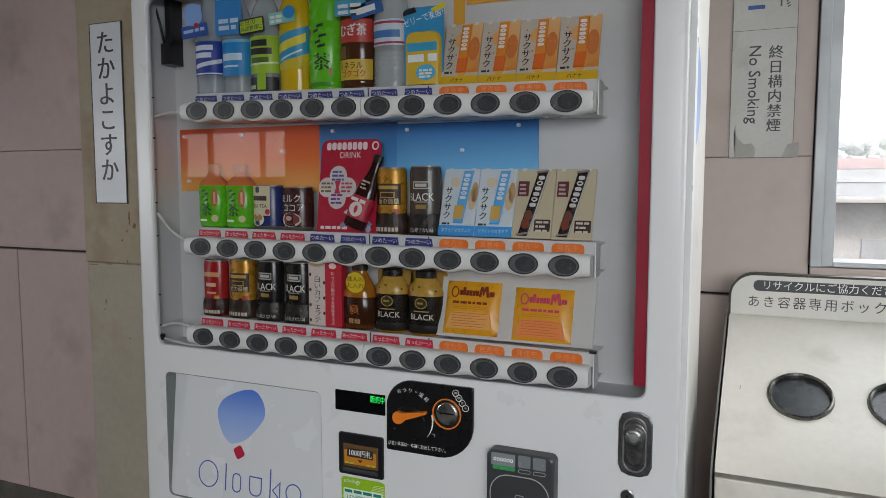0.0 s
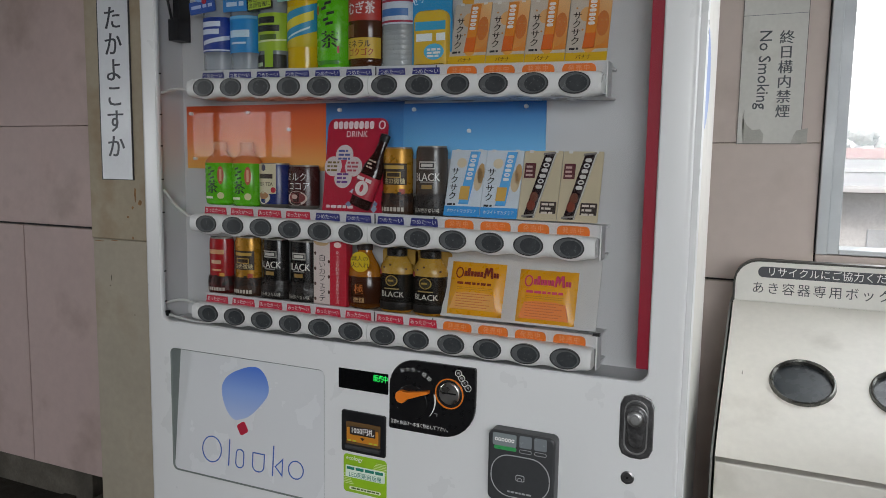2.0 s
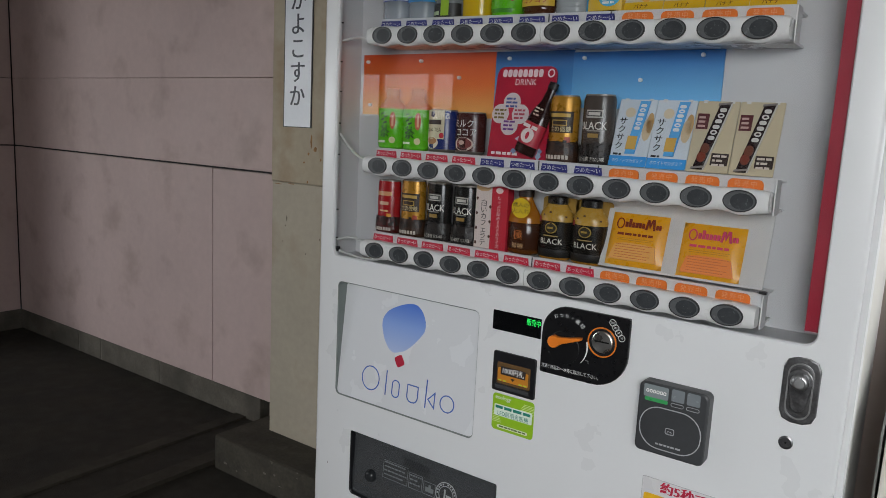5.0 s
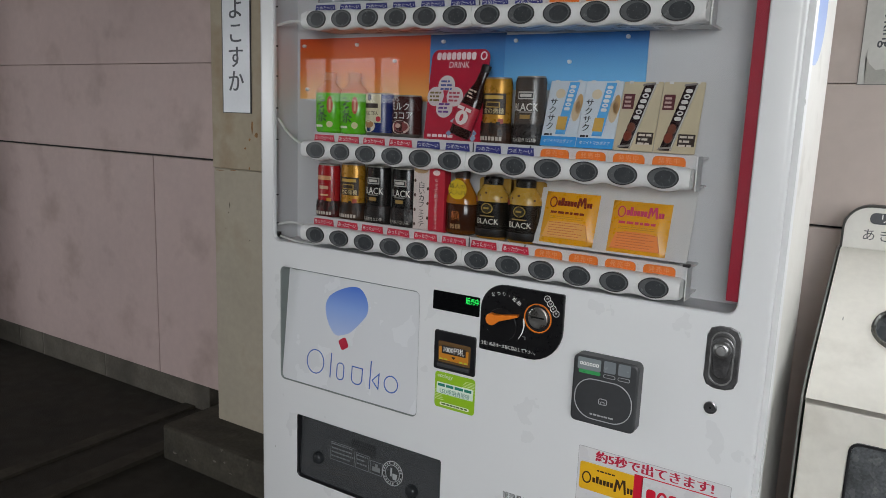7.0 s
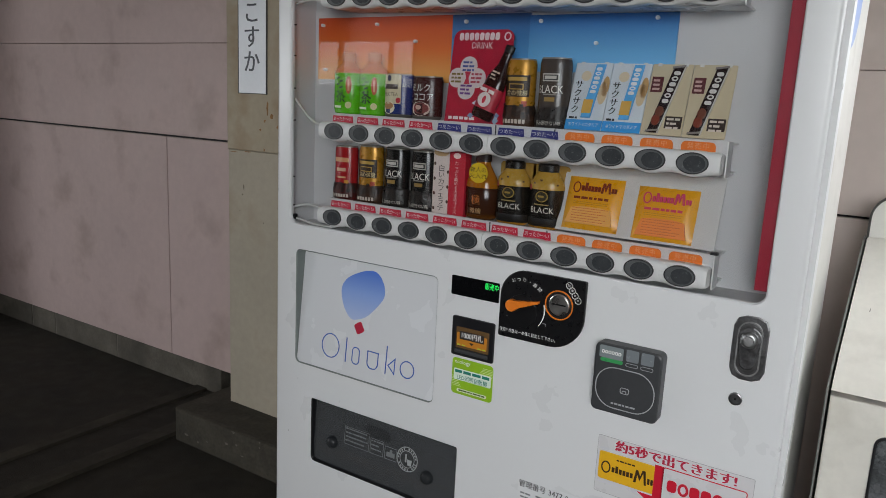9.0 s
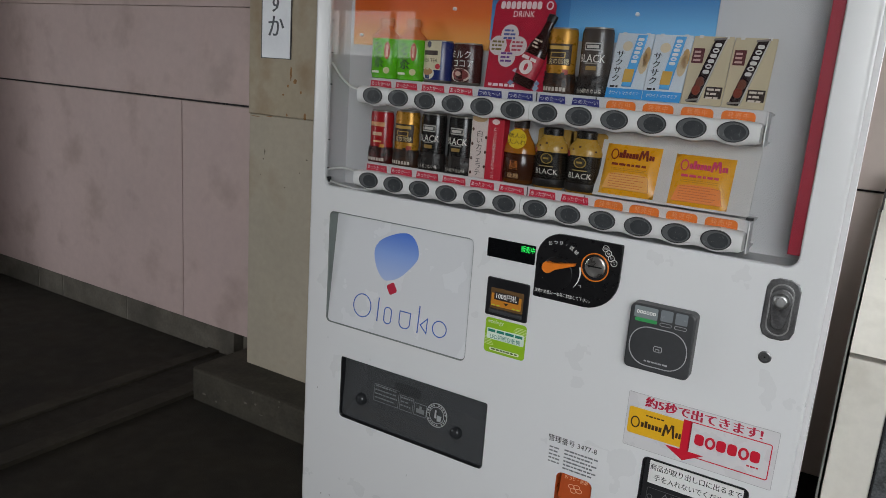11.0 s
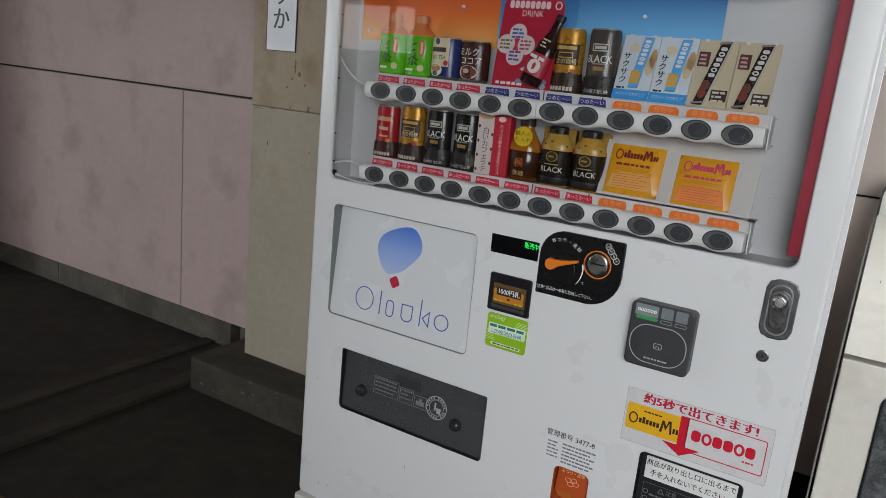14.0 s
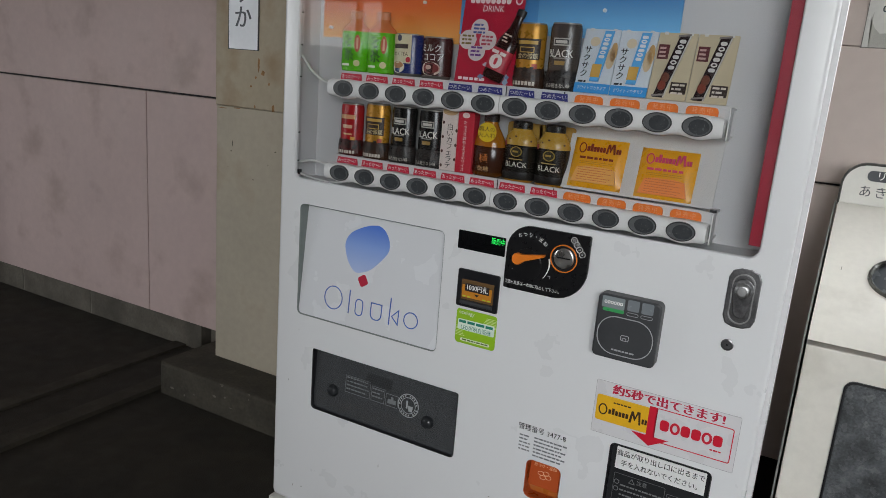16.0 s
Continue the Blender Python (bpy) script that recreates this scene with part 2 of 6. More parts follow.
# ---- mesh building ----
class Shape:
    """Collects faces of several materials and becomes one mesh object."""

    def __init__(self):
        self.v, self.f, self.m, self.mats, self.at = [], [], [], [], Matrix.Identity(4)

    def slot(self, material):
        if material not in self.mats:
            self.mats.append(material)
        return self.mats.index(material)

    def add(self, verts, faces, material):
        n, s = len(self.v), self.slot(material)
        self.v += [tuple(self.at @ Vector(p)) for p in verts]
        self.f += [tuple(i + n for i in f) for f in faces]
        self.m += [s] * len(faces)
        return self

    def box(self, x0, x1, y0, y1, z0, z1, material, r=0.0):
        return self.prism([(x0, z0), (x1, z0), (x1, z1), (x0, z1)], y0, y1, material, r)

    def prism(self, poly, y0, y1, material, r=0.0, back=True, steps=2):
        """A polygon in x, z (anticlockwise seen from -y), from the front y0 to y1, with its front edge rounded by r."""
        n = len(poly)
        rings = []
        if r > 0:
            for k in range(steps + 1):
                a = math.pi / 2 * k / steps
                rings.append(([p for p in inset(poly, r * (1 - math.sin(a)))], y0 + r * (1 - math.cos(a))))
        else:
            rings.append((poly, y0))
        rings.append((poly, y1))
        verts = [(x, y, z) for ring, y in rings for x, z in ring]
        faces = [tuple(range(n))]
        for k in range(len(rings) - 1):
            for i in range(n):
                j = (i + 1) % n
                faces.append((k * n + i, (k + 1) * n + i, (k + 1) * n + j, k * n + j))
        if back:
            faces.append(tuple(reversed(range((len(rings) - 1) * n, len(rings) * n))))
        return self.add(verts, faces, material)

    def plate(self, poly, y, material):
        return self.add([(x, y, z) for x, z in poly], [tuple(range(len(poly)))], material)

    def band(self, poly, width, y0, y1, material):
        """A flat ring along a polygon."""
        n, inner = len(poly), inset(poly, width)
        verts = [(x, y0, z) for x, z in poly] + [(x, y0, z) for x, z in inner] + [(x, y1, z) for x, z in poly] + [(x, y1, z) for x, z in inner]
        faces = []
        for i in range(n):
            j = (i + 1) % n
            faces += [(i, j, n + j, n + i), (2 * n + i, 2 * n + j, j, i), (n + i, n + j, 3 * n + j, 3 * n + i)]
        return self.add(verts, faces, material)

    def lathe(self, profile, mats, n=24, sy=1.0):
        """profile: (radius, z) from below; mats: one a segment."""
        for k in range(len(profile) - 1):
            (r0, z0), (r1, z1) = profile[k], profile[k + 1]
            ring = [(math.cos(2 * math.pi * i / n), math.sin(2 * math.pi * i / n) * sy) for i in range(n)]
            verts = [(c * r0, s * r0, z0) for c, s in ring] + [(c * r1, s * r1, z1) for c, s in ring]
            self.add(verts, [(i, (i + 1) % n, n + (i + 1) % n, n + i) for i in range(n)], mats[k] if isinstance(mats, (list, tuple)) else mats)
        return self

    def patch(self, r, a0, a1, z0, z1, material):
        """A label patch on a cylinder of radius r about z; 0 degrees faces -y."""
        verts, n = [], max(4, int((a1 - a0) / 5))
        for i in range(n + 1):
            a = radians(a0 + (a1 - a0) * i / n)
            verts += [(r * math.sin(a), -r * math.cos(a), z0), (r * math.sin(a), -r * math.cos(a), z1)]
        return self.add(verts, [(2 * i, 2 * i + 2, 2 * i + 3, 2 * i + 1) for i in range(n)], material)

    def text(self, body, x, y, z, size, material, align="CENTER", turn=0.0, bend=0.0, wide=1.0, gap=1.0, lean=0.0, bold=0.0):
        """Lettering in the x, z plane that faces -y; bend: the radius of a cylinder about z that it lies on."""
        if bold:
            for side in (-1, 1):
                self.text(body, x + side * bold * size, y - 0.00006 * (side + 2), z, size, material, align, turn, bend, wide, gap, lean)
        verts, faces = letters(body, align, gap)
        ca, sa = math.cos(radians(turn)), math.sin(radians(turn))
        out = []
        for u, w in verts:
            u, w = u * size * wide + lean * w * size, w * size
            u, w = u * ca - w * sa, u * sa + w * ca
            if bend:
                a = (x + u) / bend
                out.append((bend * math.sin(a), y - bend * math.cos(a), z + w))
            else:
                out.append((x + u, y, z + w))
        return self.add(out, faces, material)

    def column(self, body, x, y, z, size, pitch, material, bold=0.0):
        for i, ch in enumerate(body):
            self.text(ch, x, y, z - i * pitch, size, material, bold=bold)
        return self

    def bars(self, x0, x1, y, z_top, rows, pitch, height, material, seed=1):
        """Lines of unreadable writing as short bars."""
        rnd = random.Random(seed)
        for k in range(rows):
            x = x0
            end = x1 - (x1 - x0) * rnd.uniform(0, 0.25) * (k % 2)
            z = z_top - k * pitch
            while x < end - height:
                w = min(rnd.uniform(1.2, 3.5) * height, end - x)
                self.plate([(x, z - height), (x + w, z - height), (x + w, z), (x, z)], y, material)
                x += w + height * 0.5
        return self

    def weld(self):
        """Joins corners that lie in one place, so that rings shade as one skin."""
        seen, index = {}, []
        for q in self.v:
            index.append(seen.setdefault(tuple(round(c, 6) for c in q), len(seen)))
        faces, mats = [], []
        for f, m in zip(self.f, self.m):
            g = []
            for i in f:
                if index[i] not in g:
                    g.append(index[i])
            if len(g) > 2:
                faces.append(tuple(g))
                mats.append(m)
        self.v, self.f, self.m = list(seen), faces, mats

    def build(self, name, parent=None, label="", smooth=False):
        if smooth:
            self.weld()
        me = bpy.data.meshes.new(name)
        me.from_pydata(self.v, [], self.f)
        for m in self.mats:
            me.materials.append(m)
        me.polygons.foreach_set("material_index", self.m)
        if smooth:
            me.polygons.foreach_set("use_smooth", [True] * len(me.polygons))
        me.validate()
        if smooth:
            bm = bmesh.new()
            bm.from_mesh(me)
            bmesh.ops.recalc_face_normals(bm, faces=bm.faces)
            bm.to_mesh(me)
            bm.free()
        me.update()
        if smooth:
            me.set_sharp_from_angle(angle=radians(38))
        ob = new(name, me)
        if parent:
            ob.parent = parent
        return tagged(ob, label)


LETTERS = {}


def letters(body, align="CENTER", gap=1.0):
    """Flat outlines of lettering in the built-in font: 1 high, centred on its line."""
    key = (body, align, gap)
    if key not in LETTERS:
        cu = bpy.data.curves.new("lettering", "FONT")
        cu.body, cu.align_x, cu.align_y, cu.resolution_u, cu.space_character = body, align, "CENTER", 2, gap
        ob = bpy.data.objects.new("lettering", cu)
        scene.collection.objects.link(ob)
        me = bpy.data.meshes.new_from_object(ob.evaluated_get(bpy.context.evaluated_depsgraph_get()))
        LETTERS[key] = [(v.co.x, v.co.y) for v in me.vertices], [tuple(p.vertices) for p in me.polygons]
        bpy.data.objects.remove(ob)
        bpy.data.meshes.remove(me)
        bpy.data.curves.remove(cu)
    return LETTERS[key]


def inset(poly, d):
    """A polygon moved inwards by d (anticlockwise in x, z)."""
    if d == 0:
        return list(poly)
    n, out = len(poly), []
    for i in range(n):
        (ax, az), (bx, bz), (cx, cz) = poly[i - 1], poly[i], poly[(i + 1) % n]
        e, g = Vector((bx - ax, bz - az)), Vector((cx - bx, cz - bz))
        if e.length < 1e-9 or g.length < 1e-9:
            out.append((bx, bz))
            continue
        e, g = e.normalized(), g.normalized()
        p, q = Vector((-e.y, e.x)), Vector((-g.y, g.x))
        k = (p + q) / max(0.3, 1 + p.dot(q))
        out.append((bx + k.x * d, bz + k.y * d))
    return out


def rrect(x0, x1, z0, z1, r, n=5):
    """A rectangle with rounded corners; r: one radius, or four (bl, br, tr, tl)."""
    rs = r if isinstance(r, (tuple, list)) else (r,) * 4
    out = []
    for (cx, cz, a0), q in zip(((x0, z0, 180), (x1, z0, 270), (x1, z1, 0), (x0, z1, 90)), rs):
        if q <= 0:
            out.append((cx, cz))
            continue
        ox = cx + (q if cx == x0 else -q)
        oz = cz + (q if cz == z0 else -q)
        out += [(ox + q * math.cos(radians(a0 + 90 * i / n)), oz + q * math.sin(radians(a0 + 90 * i / n))) for i in range(n + 1)]
    return out


def oval(cx, cz, rx, rz, n=24):
    return [(cx + rx * math.cos(2 * math.pi * i / n), cz + rz * math.sin(2 * math.pi * i / n)) for i in range(n)]


def thing(name, label, category, group="", kind="", at=None):
    ob = new(name)
    ob.empty_display_size = 0.05
    if at is not None:
        ob.matrix_world = at
    return tagged(ob, label, category, group, kind)


def tube(name, points, r, material, parent=None, label=""):
    cu = bpy.data.curves.new(name, "CURVE")
    cu.dimensions, cu.bevel_depth, cu.bevel_resolution = "3D", r, 3
    sp = cu.splines.new("BEZIER")
    sp.bezier_points.add(len(points) - 1)
    for p, co in zip(sp.bezier_points, points):
        p.co, p.handle_left_type, p.handle_right_type = co, "AUTO", "AUTO"
    cu.materials.append(material)
    ob = bpy.data.objects.new(name, cu)
    scene.collection.objects.link(ob)
    me = bpy.data.meshes.new_from_object(ob.evaluated_get(bpy.context.evaluated_depsgraph_get()))
    bpy.data.objects.remove(ob)
    me.name = name
    mesh_ob = new(name, me)
    if parent:
        mesh_ob.parent = parent
    return tagged(mesh_ob, label)


def structure(name, label, shape):
    return tagged(shape.build(name), label, name.split("_")[0], kind="structure")


# ---- large structure ----
structure("floor", "very dark asphalt platform floor", Shape().box(-6, 6, -8, 3, FLOOR - 0.2, FLOOR, ASPHALT))
# Unseen ceiling, its grey kept dark to limit bounced light.
structure("ceiling", "unseen ceiling, kept dark to limit bounced light", Shape().box(-5.6, 6, -3.9, 1.2, 2.95, 3.1, CEILING))

wall_left = structure("wall_north", "stone-clad station wall with dark open joints", Shape().box(-3.25, -0.3, 0.65, 0.85, 0.165, 2.95, JOINT))
wall_side = structure("wall_west", "stone-clad side wall with dark open joints", Shape().box(-3.25, -3.1, -0.4, 0.65, 0.165, 2.95, JOINT))


def panel(x0, x1, z0, z1, y, parent, material, name="panel"):
    return Shape().prism([(x0, z0), (x1, z0), (x1, z1), (x0, z1)], y, y + 0.03, material, 0.0025).build(name, parent)


WALL_Y = 0.633
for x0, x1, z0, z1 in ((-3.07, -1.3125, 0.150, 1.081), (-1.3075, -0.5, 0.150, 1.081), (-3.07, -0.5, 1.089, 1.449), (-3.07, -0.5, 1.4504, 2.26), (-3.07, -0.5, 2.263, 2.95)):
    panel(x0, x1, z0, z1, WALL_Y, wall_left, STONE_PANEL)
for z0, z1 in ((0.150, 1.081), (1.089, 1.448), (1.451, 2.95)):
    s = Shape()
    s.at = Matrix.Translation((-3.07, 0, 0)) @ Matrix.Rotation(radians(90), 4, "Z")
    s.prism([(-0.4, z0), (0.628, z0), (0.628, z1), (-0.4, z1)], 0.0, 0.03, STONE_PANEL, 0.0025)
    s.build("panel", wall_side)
MORTAR = mat("pale_mortar", (0.17, 0.155, 0.13), 0.9, vary=0.2, scale=30)
structure("baseboard_north", "dirty concrete base strip under the stone panels", Shape().box(-3.09, -2.453, 0.638, 0.85, FLOOR, 0.147, CONCRETE, 0.004).box(-2.447, -2.236, 0.638, 0.85, FLOOR, 0.147, CONCRETE, 0.004).box(-2.23, -1.72, 0.638, 0.85, FLOOR, 0.147, CONCRETE, 0.004).box(-1.715, -1.0, 0.638, 0.85, FLOOR, 0.147, CONCRETE, 0.004).box(-3.0, -1.2, 0.641, 0.8, FLOOR, 0.145, MORTAR).box(-0.945, -0.7, 0.638, 0.85, FLOOR, 0.147, CONCRETE, 0.004).box(-1.02, -0.93, 0.70, 0.85, FLOOR, 0.144, JOINT))
structure("baseboard_west", "dirty concrete base strip under the side wall", Shape().box(-3.25, -3.078, -0.4, 0.638, FLOOR, 0.147, CONCRETE))

# pillar on its dark concrete block
pillar = structure("pillar", "weathered stone pillar, rust-stained in its upper part", Shape().box(-0.703, -0.25, 0.43, 0.86, 0.162, 1.08, PILLAR_STONE, 0.004).box(-0.706, -0.25, 0.428, 0.86, 1.081, 2.95, PILLAR_RUST, 0.004))
RUST = mat("rust_stain", (0.25, 0.13, 0.05), 0.8, vary=0.35, scale=60)
GRIME = mat("dark_grime_fleck", (0.10, 0.085, 0.06), 0.8, vary=0.3, scale=60)
rnd = random.Random(21)


def fleck(x, z, w, h, y, material, parent, name):
    """A small irregular stain lying on a wall."""
    pts = [(x + w / 2 * math.cos(radians(36 * k)) * rnd.uniform(0.55, 1.1), z + h / 2 * math.sin(radians(36 * k)) * rnd.uniform(0.55, 1.1)) for k in range(10)]
    Shape().plate(pts, y, material).build(name, parent)


for x, z, w, h in ((-0.446, 1.088, 0.016, 0.030), (-0.526, 1.089, 0.009, 0.014), (-0.466, 1.166, 0.008, 0.012), (-0.511, 1.224, 0.012, 0.050), (-0.491, 1.198, 0.018, 0.020), (-0.523, 1.184, 0.010, 0.012), (-0.544, 1.154, 0.010, 0.008), (-0.671, 1.073, 0.050, 0.004), (-0.607, 1.077, 0.040, 0.004)):
    fleck(x, z, w, h, 0.4274, RUST, pillar, "rust_stain")
for x, z, w, h in ((-0.626, 0.956, 0.006, 0.022), (-0.632, 0.931, 0.008, 0.006), (-0.433, 0.949, 0.010, 0.005), (-0.530, 0.845, 0.006, 0.006), (-0.464, 0.902, 0.004, 0.006), (-0.646, 0.875, 0.004, 0.004)):
    fleck(x, z, w, h, 0.4294, GRIME, pillar, "grime_fleck")
plinth = structure("plinth", "low dark concrete block under the pillar", Shape().box(-0.81, 1.3, 0.268, 0.65, FLOOR, 0.162, DARK_CONCRETE, 0.012))
CHIP = mat("pale_concrete_chip", (0.13, 0.118, 0.095), 0.9, vary=0.25, scale=60)
for k in range(11):
    x = -0.80 + 0.60 * rnd.random() ** 1.5
    fleck(x, rnd.choice((0.150, 0.118, 0.075, 0.14)) + rnd.uniform(-0.012, 0.012), rnd.uniform(0.006, 0.030), rnd.uniform(0.004, 0.012), 0.2674, CHIP, plinth, "chip")
structure("kerb", "worn dark kerb strips in the floor", Shape().box(-1.15, -1.09, -3.5, 0.637, FLOOR, FLOOR + 0.012, KERB, 0.005).box(-1.085, -0.915, -3.5, 0.637, FLOOR, FLOOR + 0.004, ASPHALT, 0.002).box(-0.91, -0.84, -3.5, 0.637, FLOOR, FLOOR + 0.016, KERB, 0.004))

tactile = thing("tactile_strip", "worn yellow tactile paving strip in the dark floor", "paving", kind="structure")
YELLOW = mat("worn_yellow_tile", (0.16, 0.09, 0.02), 0.8, vary=0.3, scale=14, bump=0.2, stain="3a3226", stain_scale=9, stain_cut=0.45, stain_amount=0.7)
for k in range(3):
    s = Shape().box(-0.83 + 0.31 * k, -0.53 + 0.31 * k, -0.80, -0.50, FLOOR, FLOOR + 0.004, YELLOW)
    for i in range(5):
        s.box(-0.81 + 0.31 * k + 0.057 * i, -0.775 + 0.31 * k + 0.057 * i, -0.78, -0.52, FLOOR + 0.004, FLOOR + 0.009, YELLOW)
    s.build("tile", tactile)

# right bay with the window
RY = 0.85
wall_right = structure("wall_north_east", "stone-clad station wall beside a window, brighter light put into its colour", Shape().box(-0.25, 1.385, RY + 0.02, RY + 0.2, FLOOR, 2.95, JOINT).box(1.385, 5.2, RY + 0.02, RY + 0.2, FLOOR, 1.119, JOINT).box(1.385, 5.2, RY + 0.02, RY + 0.2, 2.75, 2.95, JOINT).box(3.7, 5.2, RY + 0.02, RY + 0.2, 1.119, 2.75, JOINT))
for x0, x1, z0, z1 in ((-0.25, 1.385, 1.037, 1.3986), (-0.25, 1.385, 1.3998, 2.3), (-0.25, 1.385, 2.303, 2.95), (-0.25, 5.2, 0.2, 1.030), (1.389, 5.2, 1.034, 1.116), (1.389, 5.2, 2.75, 2.95), (3.7, 5.2, 1.13, 2.74)):
    panel(x0, x1, z0, z1, RY, wall_right, STONE_RIGHT_LIT)
window = tagged(new("window_1"), "aluminium-framed station window with a clear pane", "window", kind="structure")
wf = Shape()
wf.box(1.388, 1.414, RY - 0.03, RY + 0.12, 1.119, 2.75, ALU, 0.002).box(1.414, 1.441, RY - 0.01, RY + 0.1, 1.119, 2.75, ALU, 0.002)
wf.box(1.441, 3.66, RY - 0.012, RY + 0.1, 1.119, 1.132, ALU, 0.002).box(1.441, 3.66, RY - 0.012, RY + 0.1, 2.7, 2.75, ALU, 0.002).box(3.66, 3.7, RY - 0.02, RY + 0.1, 1.119, 2.75, ALU, 0.002).box(2.52, 2.56, RY, RY + 0.08, 1.132, 2.7, ALU, 0.002)
wf.build("window_frame", window)
for x0, x1 in ((1.441, 2.52), (2.56, 3.66)):
    pane = Shape().plate([(x0, 1.132), (x1, 1.132), (x1, 2.7), (x0, 2.7)], RY + 0.05, PANE).build("pane", window)
    pane.visible_shadow = False

# Unseen walls added to close the room; wide openings placed for fill lamps.
structure("wall_east", "unseen plain wall added to close the room", Shape().box(5.2, 5.4, -3.9, 1.04, FLOOR, 2.95, WALL_PLAIN))
opp = Shape().box(-5.4, 5.4, -3.75, -3.55, FLOOR, 1.15, WALL_PLAIN).box(-5.4, 5.4, -3.75, -3.55, 2.72, 2.95, WALL_PLAIN)
opp.box(-2.2, 1.4, -3.75, -3.55, 1.15, 2.72, WALL_PLAIN).box(3.0, 3.2, -3.75, -3.55, 1.15, 2.72, WALL_PLAIN).box(4.8, 5.4, -3.75, -3.55, 1.15, 2.72, WALL_PLAIN)
opp.box(-3.75, -3.25, -3.75, -3.55, 1.15, 2.72, WALL_PLAIN).box(-3.25, -2.2, -3.75, -3.55, 1.15, 1.38, WALL_PLAIN).box(-3.25, -2.2, -3.75, -3.55, 1.74, 2.72, WALL_PLAIN)
for x in (-2.98, -2.45):
    opp.box(x, x + 0.03, -3.6, -3.56, 1.38, 1.74, WALL_PLAIN)
structure("wall_south", "unseen plain wall with assumed lamp openings and a small reflected window", opp)
structure("wall_far_west", "unseen plain wall added to close the room", Shape().box(-5.6, -5.4, -3.75, 0.0, FLOOR, 2.95, WALL_PLAIN).box(-5.4, -3.1, -0.2, 0.0, FLOOR, 2.95, WALL_PLAIN))

# outdoors, seen through the window
structure("ground", "pale hazy ground beyond the station", Shape().box(-300, 300, 2.5, 600, -4.2, -4.0, mat("pale_ground", (0.33, 0.33, 0.32), 0.9, scale=0.2, vary=0.15)))
structure("backdrop", "bright overcast sky", Shape().box(-300, 300, 250, 251, -20, 200, glow("overcast_white", "ffffff", 1.05)))
# Distance haze is mixed into these pale wall, roof and tree colours.
shed = thing("station_building", "long building under a low grey roof with a white eave, paled by painted haze", "building")
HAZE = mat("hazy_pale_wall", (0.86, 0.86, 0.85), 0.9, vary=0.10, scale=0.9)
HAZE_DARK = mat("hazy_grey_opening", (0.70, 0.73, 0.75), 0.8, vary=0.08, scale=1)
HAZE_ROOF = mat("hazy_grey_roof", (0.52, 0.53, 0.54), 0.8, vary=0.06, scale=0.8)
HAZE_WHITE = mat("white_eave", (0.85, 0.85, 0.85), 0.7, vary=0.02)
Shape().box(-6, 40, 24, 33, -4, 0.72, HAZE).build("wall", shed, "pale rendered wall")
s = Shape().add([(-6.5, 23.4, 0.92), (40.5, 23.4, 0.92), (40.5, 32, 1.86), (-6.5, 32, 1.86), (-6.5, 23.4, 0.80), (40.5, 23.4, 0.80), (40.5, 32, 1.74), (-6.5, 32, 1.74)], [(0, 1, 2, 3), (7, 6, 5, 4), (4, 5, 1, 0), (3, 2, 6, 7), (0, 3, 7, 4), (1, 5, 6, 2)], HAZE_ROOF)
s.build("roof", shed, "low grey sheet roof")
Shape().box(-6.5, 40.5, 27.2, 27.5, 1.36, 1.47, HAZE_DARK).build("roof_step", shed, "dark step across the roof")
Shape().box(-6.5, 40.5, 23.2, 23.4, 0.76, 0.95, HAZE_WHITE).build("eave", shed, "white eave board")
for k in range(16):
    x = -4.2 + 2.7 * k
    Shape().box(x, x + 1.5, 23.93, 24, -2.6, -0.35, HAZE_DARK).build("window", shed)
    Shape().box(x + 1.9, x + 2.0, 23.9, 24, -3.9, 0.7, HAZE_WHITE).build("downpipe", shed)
far = thing("far_building", "far building with a red roof edge, haze put into its colours", "building")
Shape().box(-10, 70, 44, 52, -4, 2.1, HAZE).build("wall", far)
Shape().box(-10.5, 70.5, 43.6, 52.4, 2.1, 2.66, mat("hazy_red_band", (0.78, 0.56, 0.57), 0.7, vary=0.05)).build("roof", far, "red roof edge paled by haze in its colour")
rnd = random.Random(5)
tr = Shape()
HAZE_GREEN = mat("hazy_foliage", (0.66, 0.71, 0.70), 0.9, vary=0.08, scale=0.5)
for k in range(700):
    cx, cy, cz, r = rnd.uniform(-10, 90), rnd.uniform(70, 80), rnd.uniform(1.5, 5.0), rnd.uniform(0.4, 1.0)
    tr.at = Matrix.Translation((cx, cy, cz)) @ Euler((rnd.random() * 3, rnd.random() * 3, 0)).to_matrix().to_4x4()
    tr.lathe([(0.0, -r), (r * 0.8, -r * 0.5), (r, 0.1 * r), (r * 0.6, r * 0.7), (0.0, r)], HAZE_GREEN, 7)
tagged(tr.build("distant_trees"), "row of distant trees, haze mixed into their colour", "trees", kind="stuff")

# ---- vending machine ----
X0, X1, ZB, ZT = -0.029, 1.171, 0.062, 1.88
WIN = rrect(0.015, 1.109, 0.962, 1.735, 0.022)
LOGO = rrect(0.040, 0.459, 0.612, 0.903, 0.014)
TRAY = rrect(0.097, 0.529, 0.362, 0.530, (0.012, 0.012, 0.006, 0.006))
TRAY2 = rrect(0.891, 1.097, 0.33, 0.529, 0.012)
RETURN = rrect(0.712, 0.794, 0.335, 0.428, 0.014)
PITCH, B0 = 0.0724, 0.172
ROWS_Z = (1.476, 1.1925, 0.997)
SAG = (-0.0188, -0.0062, -0.0037)


def sag(row, x):
    """How far a selection row hangs below its middle at x."""
    return SAG[row] * (x - 0.57)


def sagging(row):
    m = Matrix.Identity(4)
    m[2][0], m[2][3] = SAG[row], -0.57 * SAG[row]
    return m



